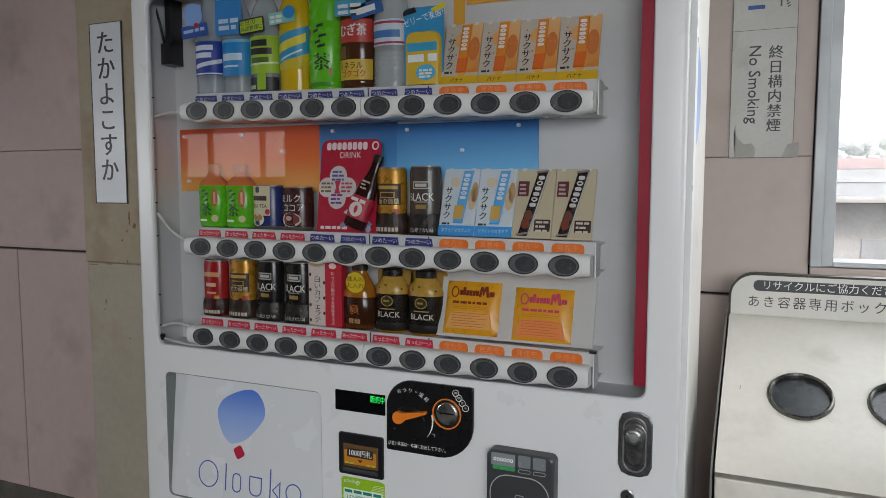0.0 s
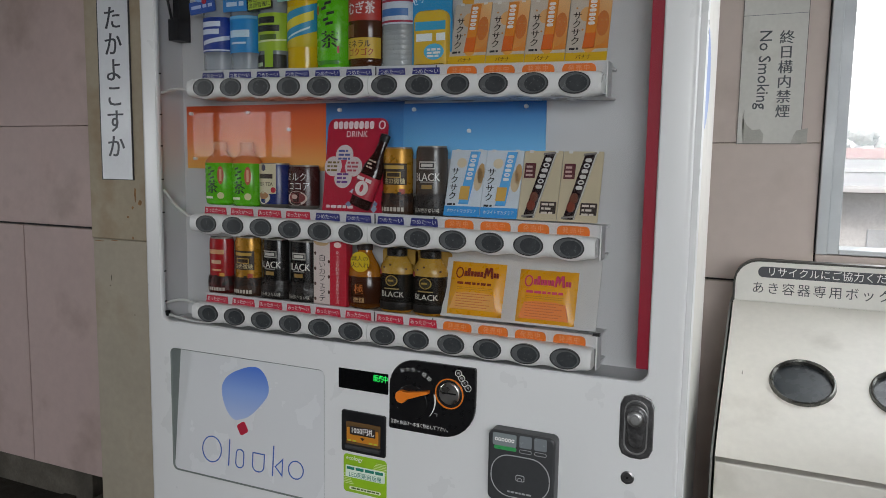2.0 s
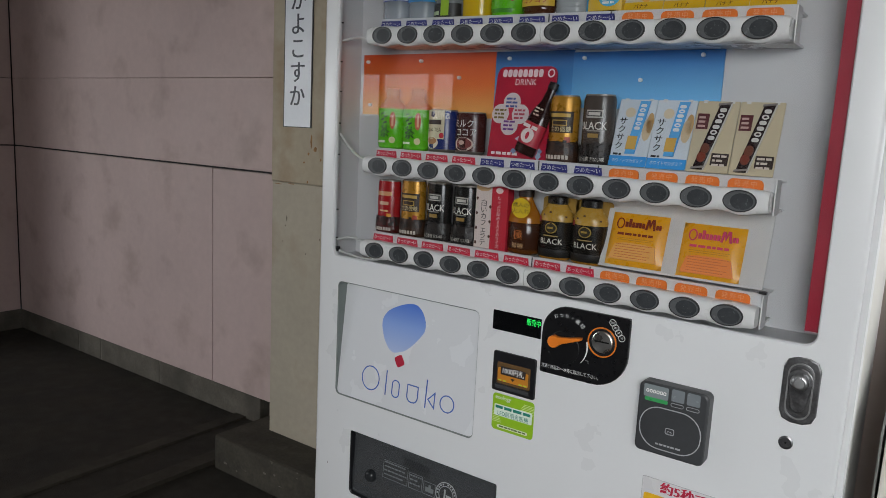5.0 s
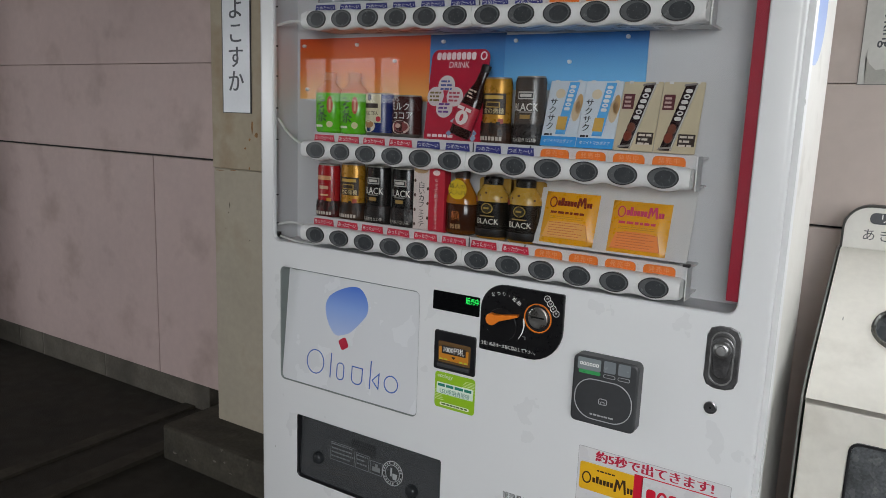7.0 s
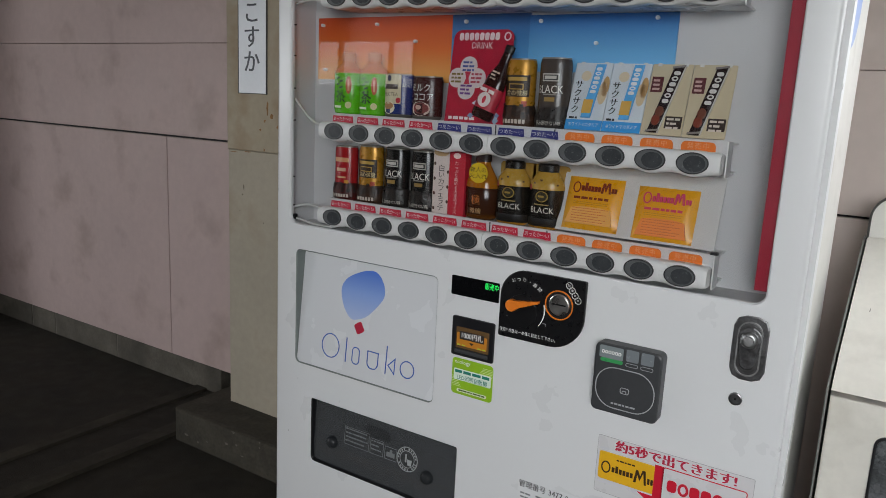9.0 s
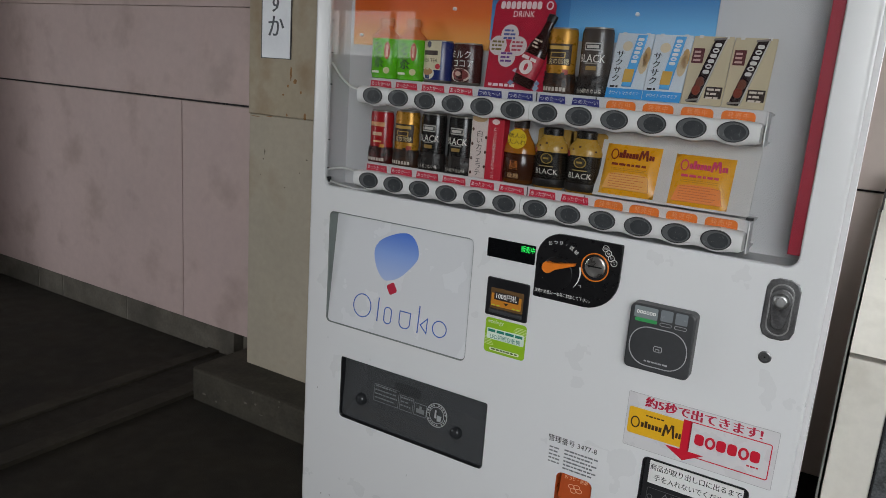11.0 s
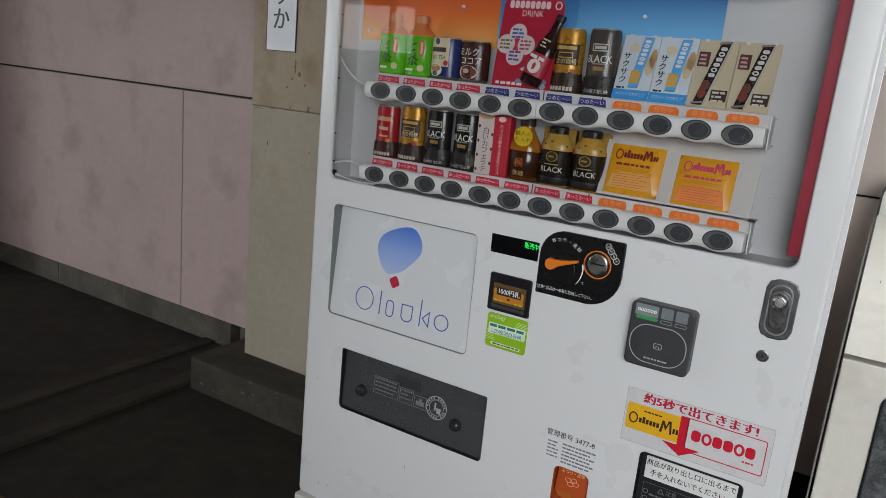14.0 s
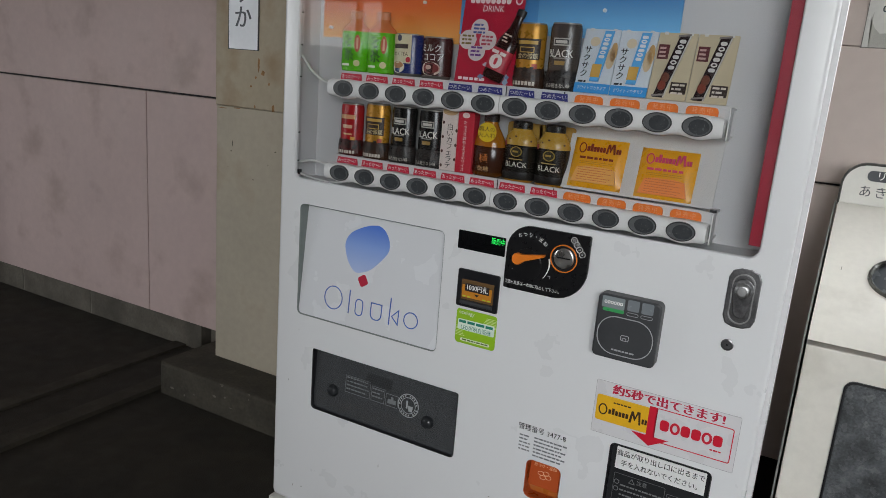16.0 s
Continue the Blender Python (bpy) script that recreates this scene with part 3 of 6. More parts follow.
machine = thing("vending_machine", "white enamelled drinks and snack vending machine with a glazed display", "vending machine")


def holed(loops):
    """Triangles of a face with holes; the first loop is its rim."""
    return [tuple(t) for t in tessellate_polygon(loops)]


def door_shell():
    s = Shape()
    r, outer = 0.010, rrect(X0, X1 - 0.010, ZB, ZT, 0.016, 4)
    face = inset(outer, r)
    holes = [WIN, LOGO, TRAY, TRAY2, RETURN]
    loops = [[Vector((x, z, 0)) for x, z in p] for p in (face, *holes)]
    from_all = [p for loop in loops for p in loop]
    tris = holed(loops)
    s.add([(p.x, 0.0, p.y) for p in from_all], tris, WHITE_STEEL)
    n = len(outer)
    rings = []
    for k in range(5):
        a = math.pi / 2 * k / 4
        rings.append((inset(outer, r * (1 - math.sin(a))), r * (1 - math.cos(a))))
    rings.append((outer, 0.016))
    for (pa, ya), (pb, yb) in zip(rings, rings[1:]):
        s.add([(x, ya, z) for x, z in pa] + [(x, yb, z) for x, z in pb], [(i, n + i, n + (i + 1) % n, (i + 1) % n) for i in range(n)], WHITE_STEEL)
    for hole, depth, m in ((WIN, 0.012, WHITE_STEEL), (LOGO, 0.034, REVEAL), (TRAY, 0.016, BLACK_PLASTIC), (TRAY2, 0.09, BLACK_PLASTIC), (RETURN, 0.045, ink("a8481c", 0.3))):
        k = len(hole)
        s.add([(x, 0.0, z) for x, z in hole] + [(x, 0.003, z) for x, z in inset(hole, 0.0025)] + [(x, depth, z) for x, z in inset(hole, 0.0025)],
              [(i, (i + 1) % k, k + (i + 1) % k, k + i) for i in range(k)] + [(k + i, k + (i + 1) % k, 2 * k + (i + 1) % k, 2 * k + i) for i in range(k)], m)
    return s


door_shell().build("door", machine, "white enamelled steel front door", smooth=True)
s = Shape().band(rrect(X0, X1, ZB, ZT, 0.016, 4), 0.026, 0.0195, 0.055, WHITE_STEEL)
s.build("door_frame", machine, "white steel frame behind the door sheet")
# The groove is coloured dark to stand for its shade.
s = Shape().band(rrect(X0 + 0.003, X1 - 0.013, ZB + 0.003, ZT - 0.003, 0.016, 4), 0.02, 0.0155, 0.0195, mat("groove_shade", (0.09, 0.09, 0.09), 0.6, vary=0.1))
s.build("door_groove", machine, "groove round the door sheet, its shade painted dark")
body = Shape()
body.box(-0.010, -0.002, 0.058, 0.50, 0.07, 1.88, SIDE_STEEL, 0.003).box(1.144, 1.152, 0.058, 0.50, 0.07, 1.88, SIDE_STEEL, 0.003)
body.box(-0.002, 1.144, 0.13, 0.50, 0.07, 1.87, SIDE_STEEL)
body.build("cabinet", machine, "off-white steel cabinet with scuffed sides")
gs = Shape().box(1.1505, 1.1665, 0.0548, 0.0585, 0.08, 1.87, mat("pale_grey_rubber", (0.5, 0.5, 0.49), 0.6))
gs.build("door_gasket", machine, "dark rubber door gasket")
for z in (0.62, 1.34, 1.66):
    Shape().box(1.1515, 1.1545, 0.075, 0.10, z, z + 0.05, SIDE_STEEL, 0.001).build("hinge_cover", machine)
logo_side = Shape()
logo_side.at = Matrix.Translation((1.1525, 0, 0)) @ Matrix.Rotation(radians(90), 4, "Z")
logo_side.plate(oval(0.22, 1.50, 0.12, 0.105), -0.0006, fade("blue_decal", "93a9d6", "4a76c8", 1.42, 1.64))
logo_side.build("side_decal", machine, "blue balloon-shaped decal")
Shape().box(-0.03, 1.18, -0.012, 0.5, FLOOR, 0.058, SIDE_STEEL, 0.003).build("base_plate", machine, "off-white steel base plate")

# display cavity
Shape().box(-0.006, 1.143, 0.096, 0.104, 0.94, 1.88, INNER_WHITE).build("back_panel", machine, "white display back panel")
Shape().box(-0.004, 0.006, 0.0125, 0.096, 0.94, 1.88, INNER_WHITE).build("cavity_side", machine)
Shape().box(1.1135, 1.12, 0.0125, 0.096, 0.94, 1.88, INNER_WHITE).build("cavity_side", machine)
Shape().box(0.002, 1.1135, 0.0125, 0.096, 0.94, 0.962, INNER_WHITE).build("cavity_floor", machine)
Shape().box(0.002, 1.1135, 0.0125, 0.096, 1.745, 1.765, INNER_WHITE).build("cavity_top", machine)
glass = Shape().plate(rrect(0.008, 1.112, 0.957, 1.739, 0.02), 0.0075, GLASS).build("display_glass", machine, "display glass with reflections, tinted to dim what lies behind")
glass.visible_shadow = False
Shape().plate([(1.0855, 0.986), (1.1085, 0.986), (1.1085, 1.735), (1.0855, 1.735)], 0.009, CRIMSON).build("stripe", machine, "crimson strip along the display edge")
for z in (1.005, 1.075, 1.21, 1.285, 1.36, 1.43, 1.52):
    Shape().box(0.0125, 0.019, 0.010, 0.016, z, z + 0.003, BLACK_PLASTIC).build("clip", machine)

# posters on the back panel
poster = thing("poster", "orange sunset and blue sky poster pinned behind the products", "poster")
Shape().box(0.018, 0.404, 0.0925, 0.0955, 1.312, 1.455, fade("sunset_print", "f7b860", "cc4a1e", 1.312, 1.455, mid=(0.5, "e8742c"))).build("sunset_sheet", poster, "orange sunset print")
Shape().box(0.404, 0.59, 0.092, 0.0955, 1.335, 1.455, fade("deep_sky_print", "6cb8f6", "174c88", 1.335, 1.455)).build("sky_sheet", poster, "blue sky print")
Shape().box(0.59, 0.888, 0.091, 0.0955, 1.34, 1.450, fade("sky_print", "86d0ff", "1f60a6", 1.34, 1.450)).build("sky_sheet", poster, "blue sky print")
for x, z in ((0.035, 1.438), (0.20, 1.438), (0.31, 1.40), (0.045, 1.335), (0.44, 1.44), (0.615, 1.438), (0.85, 1.44), (0.735, 1.395)):
    Shape().prism(oval(x, z, 0.004, 0.004, 10), 0.084, 0.093, PRINT_WHITE, 0.002).build("pin", poster, "small clear push pin")
strip = thing("poster", "yellow-orange poster strip at the top of the display", "poster")
Shape().box(0.742, 1.01, 0.092, 0.095, 1.672, 1.84, ink("e0a53a")).build("sheet", strip)
Shape().box(0.715, 0.738, 0.092, 0.095, 1.53, 1.84, ink("e3a93c")).build("sheet", strip)


# selection bars with buttons
def button_mesh():
    """A near-flat oval button in a black rim; dark centre stands for dished shade."""
    s, n = Shape(), 28
    s.band(oval(0, 0, 0.0272, 0.0183, n), 0.0018, -0.0022, 0.004, BLACK_PLASTIC)
    rings = [(0.0256, -0.0016), (0.0246, -0.0014), (0.0, -0.0014)]
    for (ra, ya), (rb, yb) in zip(rings, rings[1:]):
        pts = [(ra * math.cos(2 * math.pi * i / n), ya, ra * 0.668 * math.sin(2 * math.pi * i / n)) for i in range(n)]
        pts += [(rb * math.cos(2 * math.pi * i / n), yb, rb * 0.668 * math.sin(2 * math.pi * i / n)) for i in range(n)]
        s.add(pts, [(i, (i + 1) % n, n + (i + 1) % n, n + i) for i in range(n)], BUTTON_GREY)
    s.plate(oval(0.0035, -0.0005, 0.0185, 0.0138, 24), -0.0016, BUTTON_SHADE)
    return s


def bar_mesh(xa, xb, zc, row):
    s, nx = Shape(), 84
    prof = ((0.03, 0.88), (-0.004, 1.0), (-0.013, 0.94), (-0.018, 0.70), (-0.0195, 0.35), (-0.0198, 0.0), (-0.0195, -0.35), (-0.018, -0.70), (-0.013, -0.94), (-0.004, -1.0), (0.03, -0.88))
    verts, np_ = [], len(prof)
    for i in range(nx + 1):
        x = xa + (xb - xa) * i / nx
        wave = math.cos(2 * math.pi * (x - B0) / PITCH)
        h, low = 0.0203 + 0.0008 * wave, 0.0222 + 0.0026 * wave
        if xb > 1.0:
            h, low = (q * min(1.0, 0.82 + (xb - x) / 0.03) for q in (h, low))
        if xa < 0.2:
            h, low = (q * min(1.0, 0.88 + (x - xa) / 0.03) for q in (h, low))
        verts += [(x, y, zc + sag(row, x) + k * (h if k > 0 else low)) for y, k in prof]
    faces = [(i * np_ + j, (i + 1) * np_ + j, (i + 1) * np_ + j + 1, i * np_ + j + 1) for i in range(nx) for j in range(np_ - 1)]
    faces += [tuple(range(np_)), tuple(reversed(range(nx * np_, nx * np_ + np_)))]
    return s.add(verts, faces, BAR_WHITE)


COLD, HOT, SALE = "つめた～い", "あったか～い", "発 売 中"
LABELS = ((COLD,) * 8 + (SALE,) * 4, (HOT,) * 4 + (COLD,) * 4 + (SALE,) * 4, (HOT,) * 8 + (SALE,) * 4)
LABEL_INK = {COLD: ink("2b2f78"), HOT: ink("c01f3e"), SALE: ink("e07a2a")}
LABEL_W = {COLD: 0.058, HOT: 0.06, SALE: 0.058}
buttons_mesh = None
XM = B0 + 5.5 * PITCH
for row, zc in enumerate(ROWS_Z):
    for side, (xa, xb) in enumerate(((0.125, XM - 0.0006), (XM + 0.0006, 1.013))):
        bar = bar_mesh(xa, xb, zc, row).build("selection_bar", machine, "white wavy push-button bar", smooth=True)
        for i in range(6 * side, 6 * side + 6):
            if buttons_mesh is None:
                b = button_mesh().build("button", bar, "dark smoked oval push button")
                buttons_mesh = b.data
            else:
                b = tagged(new("button", buttons_mesh), "dark smoked oval push button")
                b.parent = bar
            b.location = (B0 + i * PITCH, -0.0205, zc - 0.0005 + sag(row, B0 + i * PITCH))
    shelf = Shape()
    shelf.at = sagging(row)
    shelf.box(0.134, 1.015, 0.0175, 0.0955, zc + 0.031, zc + 0.035, BAR_WHITE, 0.001).box(0.134, 1.015, 0.03, 0.0955, zc - 0.02, zc - 0.016, BAR_WHITE, 0.001)
    shelf.build("shelf", machine, "white product shelf")
    rail = Shape()
    rail.at = sagging(row)
    rail.box(0.136, 1.015, 0.012, 0.0165, zc + 0.014, zc + 0.0395, INNER_WHITE, 0.001)
    rail.box(1.0155, 1.0180, 0.006, 0.04, zc - 0.022, zc + 0.038, INNER_WHITE, 0.001)
    if row == 2:
        rail.box(1.010, 1.022, 0.002, 0.012, zc + 0.040, zc + 0.0445, BLACK_PLASTIC)
    for x in (XM, 0.6985):
        rail.box(x - 0.001, x + 0.001, 0.0105, 0.012, zc + 0.016, zc + 0.038, MATS["dark_grey_plastic"])
    rail.build("label_rail", machine, "white label rail")
    for i, word in enumerate(LABELS[row]):
        x, w = B0 + i * PITCH - 0.001, LABEL_W[word] / 2
        s = Shape()
        s.at = sagging(row)
        z0, z1 = zc + 0.0190, zc + (0.0350 if word == SALE else 0.0340)
        if word == SALE:
            s.prism(rrect(x - w, x + w, z0, z1, (0.001, 0.001, 0.008, 0.008), 3), 0.0095, 0.012, LABEL_INK[word])
            s.text("発売中", x, 0.0092, (z0 + z1) / 2, 0.0115, ink("e8a070"), gap=1.35)
        else:
            s.prism([(x - w, z0), (x + w, z0), (x + w - 0.002, z1), (x - w + 0.002, z1)], 0.0095, 0.012, LABEL_INK[word])
            s.text(word, x, 0.0092, (z0 + z1) / 2, 0.0105, PRINT_WHITE, wide=1.02 if word == COLD else 0.86)
        s.build("label", machine, "small printed selection label")

# cables at the display's side
for z in (1.468, 1.20, 0.99):
    tube("cable", [(0.014, 0.02, z + 0.012 + (0.05 if z == 1.20 else 0.0)), (0.05, 0.028, z + 0.02), (0.10, 0.03, z + (0.012 if z != 1.20 else -0.0)), (0.136, 0.032, z)], 0.0032, CABLE, machine, "thin white cable")
sensor = Shape().box(0.006, 0.034, 0.052, 0.094, 1.60, 1.648, BLACK_PLASTIC, 0.003).box(0.014, 0.034, 0.06, 0.094, 1.645, 1.80, BLACK_PLASTIC, 0.002)
sensor.build("latch_box", machine, "black plastic latch box with a cable")
tube("latch_cable", [(0.012, 0.06, 1.645), (0.012, 0.05, 1.68), (-0.0, 0.045, 1.75), (0.006, 0.05, 1.82)], 0.003, BLACK_PLASTIC, machine)

# lit logo panel
LG = Matrix.Translation((0, 0.003, 0.612)) @ Matrix.Rotation(radians(-5.6), 4, "X") @ Matrix.Translation((0, 0, -0.612))
s = Shape()
s.at = LG
s.prism(rrect(0.034, 0.466, 0.606, 0.915, 0.012), 0.0, 0.004, mat("logo_panel_acrylic", (0.70, 0.71, 0.73), 0.25, vary=0.0, scale=3))
s.build("logo_panel", machine, "white acrylic panel with a blue balloon emblem")
s = Shape()
s.at = LG
balloon = [(0.204, 0.755), (0.224, 0.756), (0.252, 0.769), (0.280, 0.797), (0.297, 0.821), (0.297, 0.843), (0.287, 0.863), (0.271, 0.876), (0.252, 0.878), (0.222, 0.870), (0.186, 0.851), (0.170, 0.828), (0.171, 0.803), (0.184, 0.774)]
smooth_pts = []
for i in range(len(balloon)):
    p0, p1, p2, p3 = (Vector(balloon[(i + k) % len(balloon)]) for k in (-1, 0, 1, 2))
    for q in range(4):
        u = q / 4
        smooth_pts.append(tuple(0.5 * ((2 * p1) + (p2 - p0) * u + (2 * p0 - 5 * p1 + 4 * p2 - p3) * u * u + (3 * p1 - p0 - 3 * p2 + p3) * u ** 3)))
s.plate(smooth_pts, -0.0006, fade("balloon_blue", "aebfe4", "3d6fd0", 0.755, 0.88, mid=(0.5, "86a4e0")))
c_, s_ = math.cos(radians(32)), math.sin(radians(32))
s.plate([(0.2325 + x * c_ - z * s_, 0.737 + x * s_ + z * c_) for x, z in rrect(-0.0125, 0.0125, -0.013, 0.013, 0.006)], -0.0006, ink("b81c3a"))
s.build("emblem", machine, "blue balloon emblem with a red basket")
BLUE = ink("3a5fb0")
LW = 0.0027
# the wordmark as plain thin outlines of its size
for outline in (oval(0.149, 0.6765, 0.0285, 0.0305, 28), rrect(0.217, 0.241, 0.647, 0.690, 0.011), rrect(0.263, 0.297, 0.647, 0.690, (0.015, 0.015, 0.001, 0.001)), [(0.324, 0.668), (0.346, 0.648), (0.346, 0.690)], oval(0.380, 0.670, 0.0205, 0.0205, 24), rrect(0.197, 0.2, 0.647, 0.707, 0), rrect(0.318, 0.321, 0.646, 0.713, 0)):
    s = Shape()
    s.at = LG
    s.band(outline, min(LW, 0.0014 if len(outline) == 4 else LW), -0.0006, -0.0002, BLUE)
    s.build("outline_mark", machine, "thin blue outline mark")

# display and bill slot
s = Shape().prism(rrect(0.494, 0.609, 0.8725, 0.9142, 0.002), -0.001, 0.004, ink("0c0d0f", 0.12))
s.build("status_display", machine, "black status display with green characters")
Shape().text("販売中", 0.592, -0.0016, 0.902, 0.0155, glow("green_led", "22e05a", 1.1), wide=0.72).build("status_lettering", machine, "lit green characters")
s = Shape().prism(rrect(0.502, 0.605, 0.741, 0.828, 0.005), -0.004, 0.002, BLACK_PLASTIC, 0.002)
s.box(0.514, 0.594, -0.010, -0.004, 0.749, 0.758, DARK_PLASTIC, 0.002)
s.build("bill_slot", machine, "black banknote slot")
s = Shape().prism(rrect(0.514, 0.594, 0.759, 0.806, 0.003), -0.0055, -0.003, ink("6b5236", 0.2), 0.001)
s.prism(rrect(0.517, 0.590, 0.765, 0.794, 0.002), -0.0062, -0.005, ink("c47f24"))
s.plate(rrect(0.524, 0.584, 0.780, 0.798, 0.002), -0.0068, ink("2a2320"))
s.text("1000円札", 0.554, -0.0074, 0.789, 0.0155, PRINT_WHITE, wide=0.88, bold=0.015)
s.plate([(0.554, 0.770), (0.560, 0.776), (0.548, 0.776)], -0.0068, ink("2a2320"))
for x in (0.523, 0.535, 0.573, 0.584):
    s.plate([(x - 0.004, 0.766), (x + 0.004, 0.766), (x + 0.004, 0.769), (x - 0.004, 0.769)], -0.0068, ink("b7c23a"))
s.build("bill_window", machine, "orange banknote sign under clear cover")
s = Shape().plate(rrect(0.506, 0.607, 0.654, 0.735, 0.008), -0.0008, ink("93c020"))
s.text("ecology", 0.512, -0.0012, 0.727, 0.0125, PRINT_WHITE, "LEFT")
for k in range(7):
    s.plate([(0.507, 0.672 + k * 0.0035), (0.53 - 0.002 * k, 0.672 + k * 0.0035), (0.53 - 0.002 * k, 0.6732 + k * 0.0035), (0.507, 0.6732 + k * 0.0035)], -0.0011, ink("d8e9a0"))
    s.plate([(0.57 + 0.002 * k, 0.705 + k * 0.0033), (0.606, 0.705 + k * 0.0033), (0.606, 0.7062 + k * 0.0033), (0.57 + 0.002 * k, 0.7062 + k * 0.0033)], -0.0011, ink("d8e9a0"))
s.plate(rrect(0.511, 0.603, 0.686, 0.7115, 0.003), -0.0013, ink("dfeee0"))
s.text("LED照明自販機", 0.557, -0.0017, 0.692, 0.0125, ink("14806a"), wide=0.9)
s.bars(0.514, 0.599, -0.0017, 0.7088, 1, 0.01, 0.0062, ink("14806a"), 5)
s.plate(rrect(0.52, 0.594, 0.660, 0.667, 0.0034), -0.0013, ink("e6edd0"))
s.bars(0.525, 0.59, -0.0017, 0.6655, 1, 0.01, 0.0035, ink("55702a"), 6)
s.build("ecology_sticker", machine, "green square sticker with white stripes")

# coin panel with lever
cp = rrect(0.614, 0.797, 0.808, 0.951, (0.004, 0.07, 0.004, 0.055), 8)
s = Shape().prism(cp, -0.006, 0.002, ink("141416", 0.3), 0.002)
for i, ch in enumerate("おつり・返却"):
    a = radians(112 - i * 12.5)
    s.text(ch, 0.664 + 0.056 * math.cos(a), -0.0066, 0.876 + 0.056 * math.sin(a), 0.0096, PRINT_WHITE, turn=math.degrees(a) - 90)
s.text("注意!! 商品は一本毎に取出して下さい。", 0.618, -0.0066, 0.823, 0.0088, PRINT_WHITE, "LEFT", wide=0.82)
for k in range(9):
    a0, a1 = radians(-38 + 6 * k), radians(-38 + 6 * (k + 1))
    w = 0.0012 + 0.003 * (k / 9)
    s.add([(0.664 + 0.049 * math.cos(a0), -0.0066, 0.876 + 0.049 * math.sin(a0)), (0.664 + (0.049 + w) * math.cos(a0), -0.0066, 0.876 + (0.049 + w) * math.sin(a0)), (0.664 + (0.049 + w) * math.cos(a1), -0.0066, 0.876 + (0.049 + w) * math.sin(a1)), (0.664 + 0.049 * math.cos(a1), -0.0066, 0.876 + 0.049 * math.sin(a1))], [(0, 1, 2, 3)], PRINT_WHITE)
for x, z, q in ((0.632, 0.852, 1), (0.712, 0.852, 1)):
    s.box(x, x + 0.007, -0.0066, -0.006, z, z + 0.001, ink("9a9a9a")).box(x + 0.006, x + 0.007, -0.0066, -0.006, z - 0.005, z, ink("9a9a9a"))
for i in range(4):
    x, z = 0.762 + 0.0066 * i, 0.938 - 0.0088 * i
    s.band(oval(x, z, 0.0068, 0.0068, 18), 0.0009, -0.0068, -0.006, PRINT_WHITE)
    s.text(("500", "100", "50", "10")[i], x, -0.0066, z, 0.0062, PRINT_WHITE, wide=0.75)
s.build("coin_panel", machine, "black coin panel with white print")
s = Shape().prism(oval(0.664, 0.868, 0.034, 0.034, 32), -0.0072, -0.005, ink("101012", 0.35), 0.001)
s.build("lever_dial", machine, "black round lever dial")
s = Shape()
s.at = Matrix.Translation((0.646, -0.010, 0.879)) @ Matrix.Rotation(radians(-13), 4, "Y")
s.prism([(0.0125 * math.cos(radians(a)), 0.0125 * math.sin(radians(a))) for a in range(50, 311, 20)] + [(0.016, -0.006), (0.060, 0.0), (0.062, 0.005), (0.016, 0.008)], -0.010, 0.0, ORANGE, 0.0016)
s.build("return_lever", machine, "orange coin return lever")
s = Shape().band(oval(0.744, 0.896, 0.0295, 0.0295, 32), 0.0022, -0.0085, -0.005, ORANGE)
s.prism(oval(0.744, 0.896, 0.0265, 0.0265, 32), -0.0075, -0.005, BLACK_PLASTIC, 0.001)
s.prism(oval(0.745, 0.897, 0.0215, 0.0215, 32), -0.0115, -0.007, STEEL, 0.002)
s.box(0.731, 0.760, -0.0119, -0.0112, 0.8965, 0.8995, ink("0a0a0a"))
s.build("coin_slot", machine, "steel coin slot in an orange ring")

# card reader
RD = Matrix.Translation((0.896, 0, 0.7835)) @ Matrix.Diagonal((0.925, 1.0, 0.925, 1.0)) @ Matrix.Translation((-0.898, 0, -0.7815))
s = Shape()
s.at = RD
s.prism(rrect(0.830, 0.966, 0.710, 0.853, 0.012), -0.03, -0.002, DARK_PLASTIC, 0.004)
s.build("card_reader", machine, "dark grey card reader")
s = Shape()
s.at = RD
s.prism(rrect(0.84, 0.889, 0.824, 0.849, 0.003), -0.0308, -0.0295, ink("868e90", 0.2))
s.prism(rrect(0.843, 0.889, 0.816, 0.8235, 0.003), -0.0308, -0.0295, ink("3f9d5c", 0.3))
for k in range(6):
    s.band(rrect(0.845 + 0.0068 * k, 0.8508 + 0.0068 * k, 0.833, 0.840, 0.0022, 3), 0.0015, -0.0314, -0.0306, PRINT_WHITE)
for x in (0.895, 0.925):
    s.prism(rrect(x, x + 0.025, 0.826, 0.85, 0.003), -0.0308, -0.0295, ink("7c8286", 0.25))
    s.band(rrect(x, x + 0.025, 0.815, 0.8225, 0.0035), 0.001, -0.0308, -0.0295, ink("a0a2a4"))
s.build("reader_screen", machine, "small grey reader windows with a green lamp")
s = Shape()
s.at = RD
s.band(rrect(0.837, 0.958, 0.722, 0.808, 0.04, 10), 0.0018, -0.0308, -0.0295, ink("aeb0b2"))
s.band(rrect(0.889, 0.907, 0.757, 0.77, 0.004), 0.0013, -0.0308, -0.0295, ink("aeb0b2"))
s.band(rrect(0.893, 0.902, 0.757, 0.764, 0.0025), 0.0011, -0.0308, -0.0295, ink("aeb0b2"))
s.bars(0.873, 0.922, -0.0308, 0.735, 1, 0.01, 0.0035, ink("aeb0b2"), 4)
s.build("touch_mark", machine, "pale touch ring on the reader")

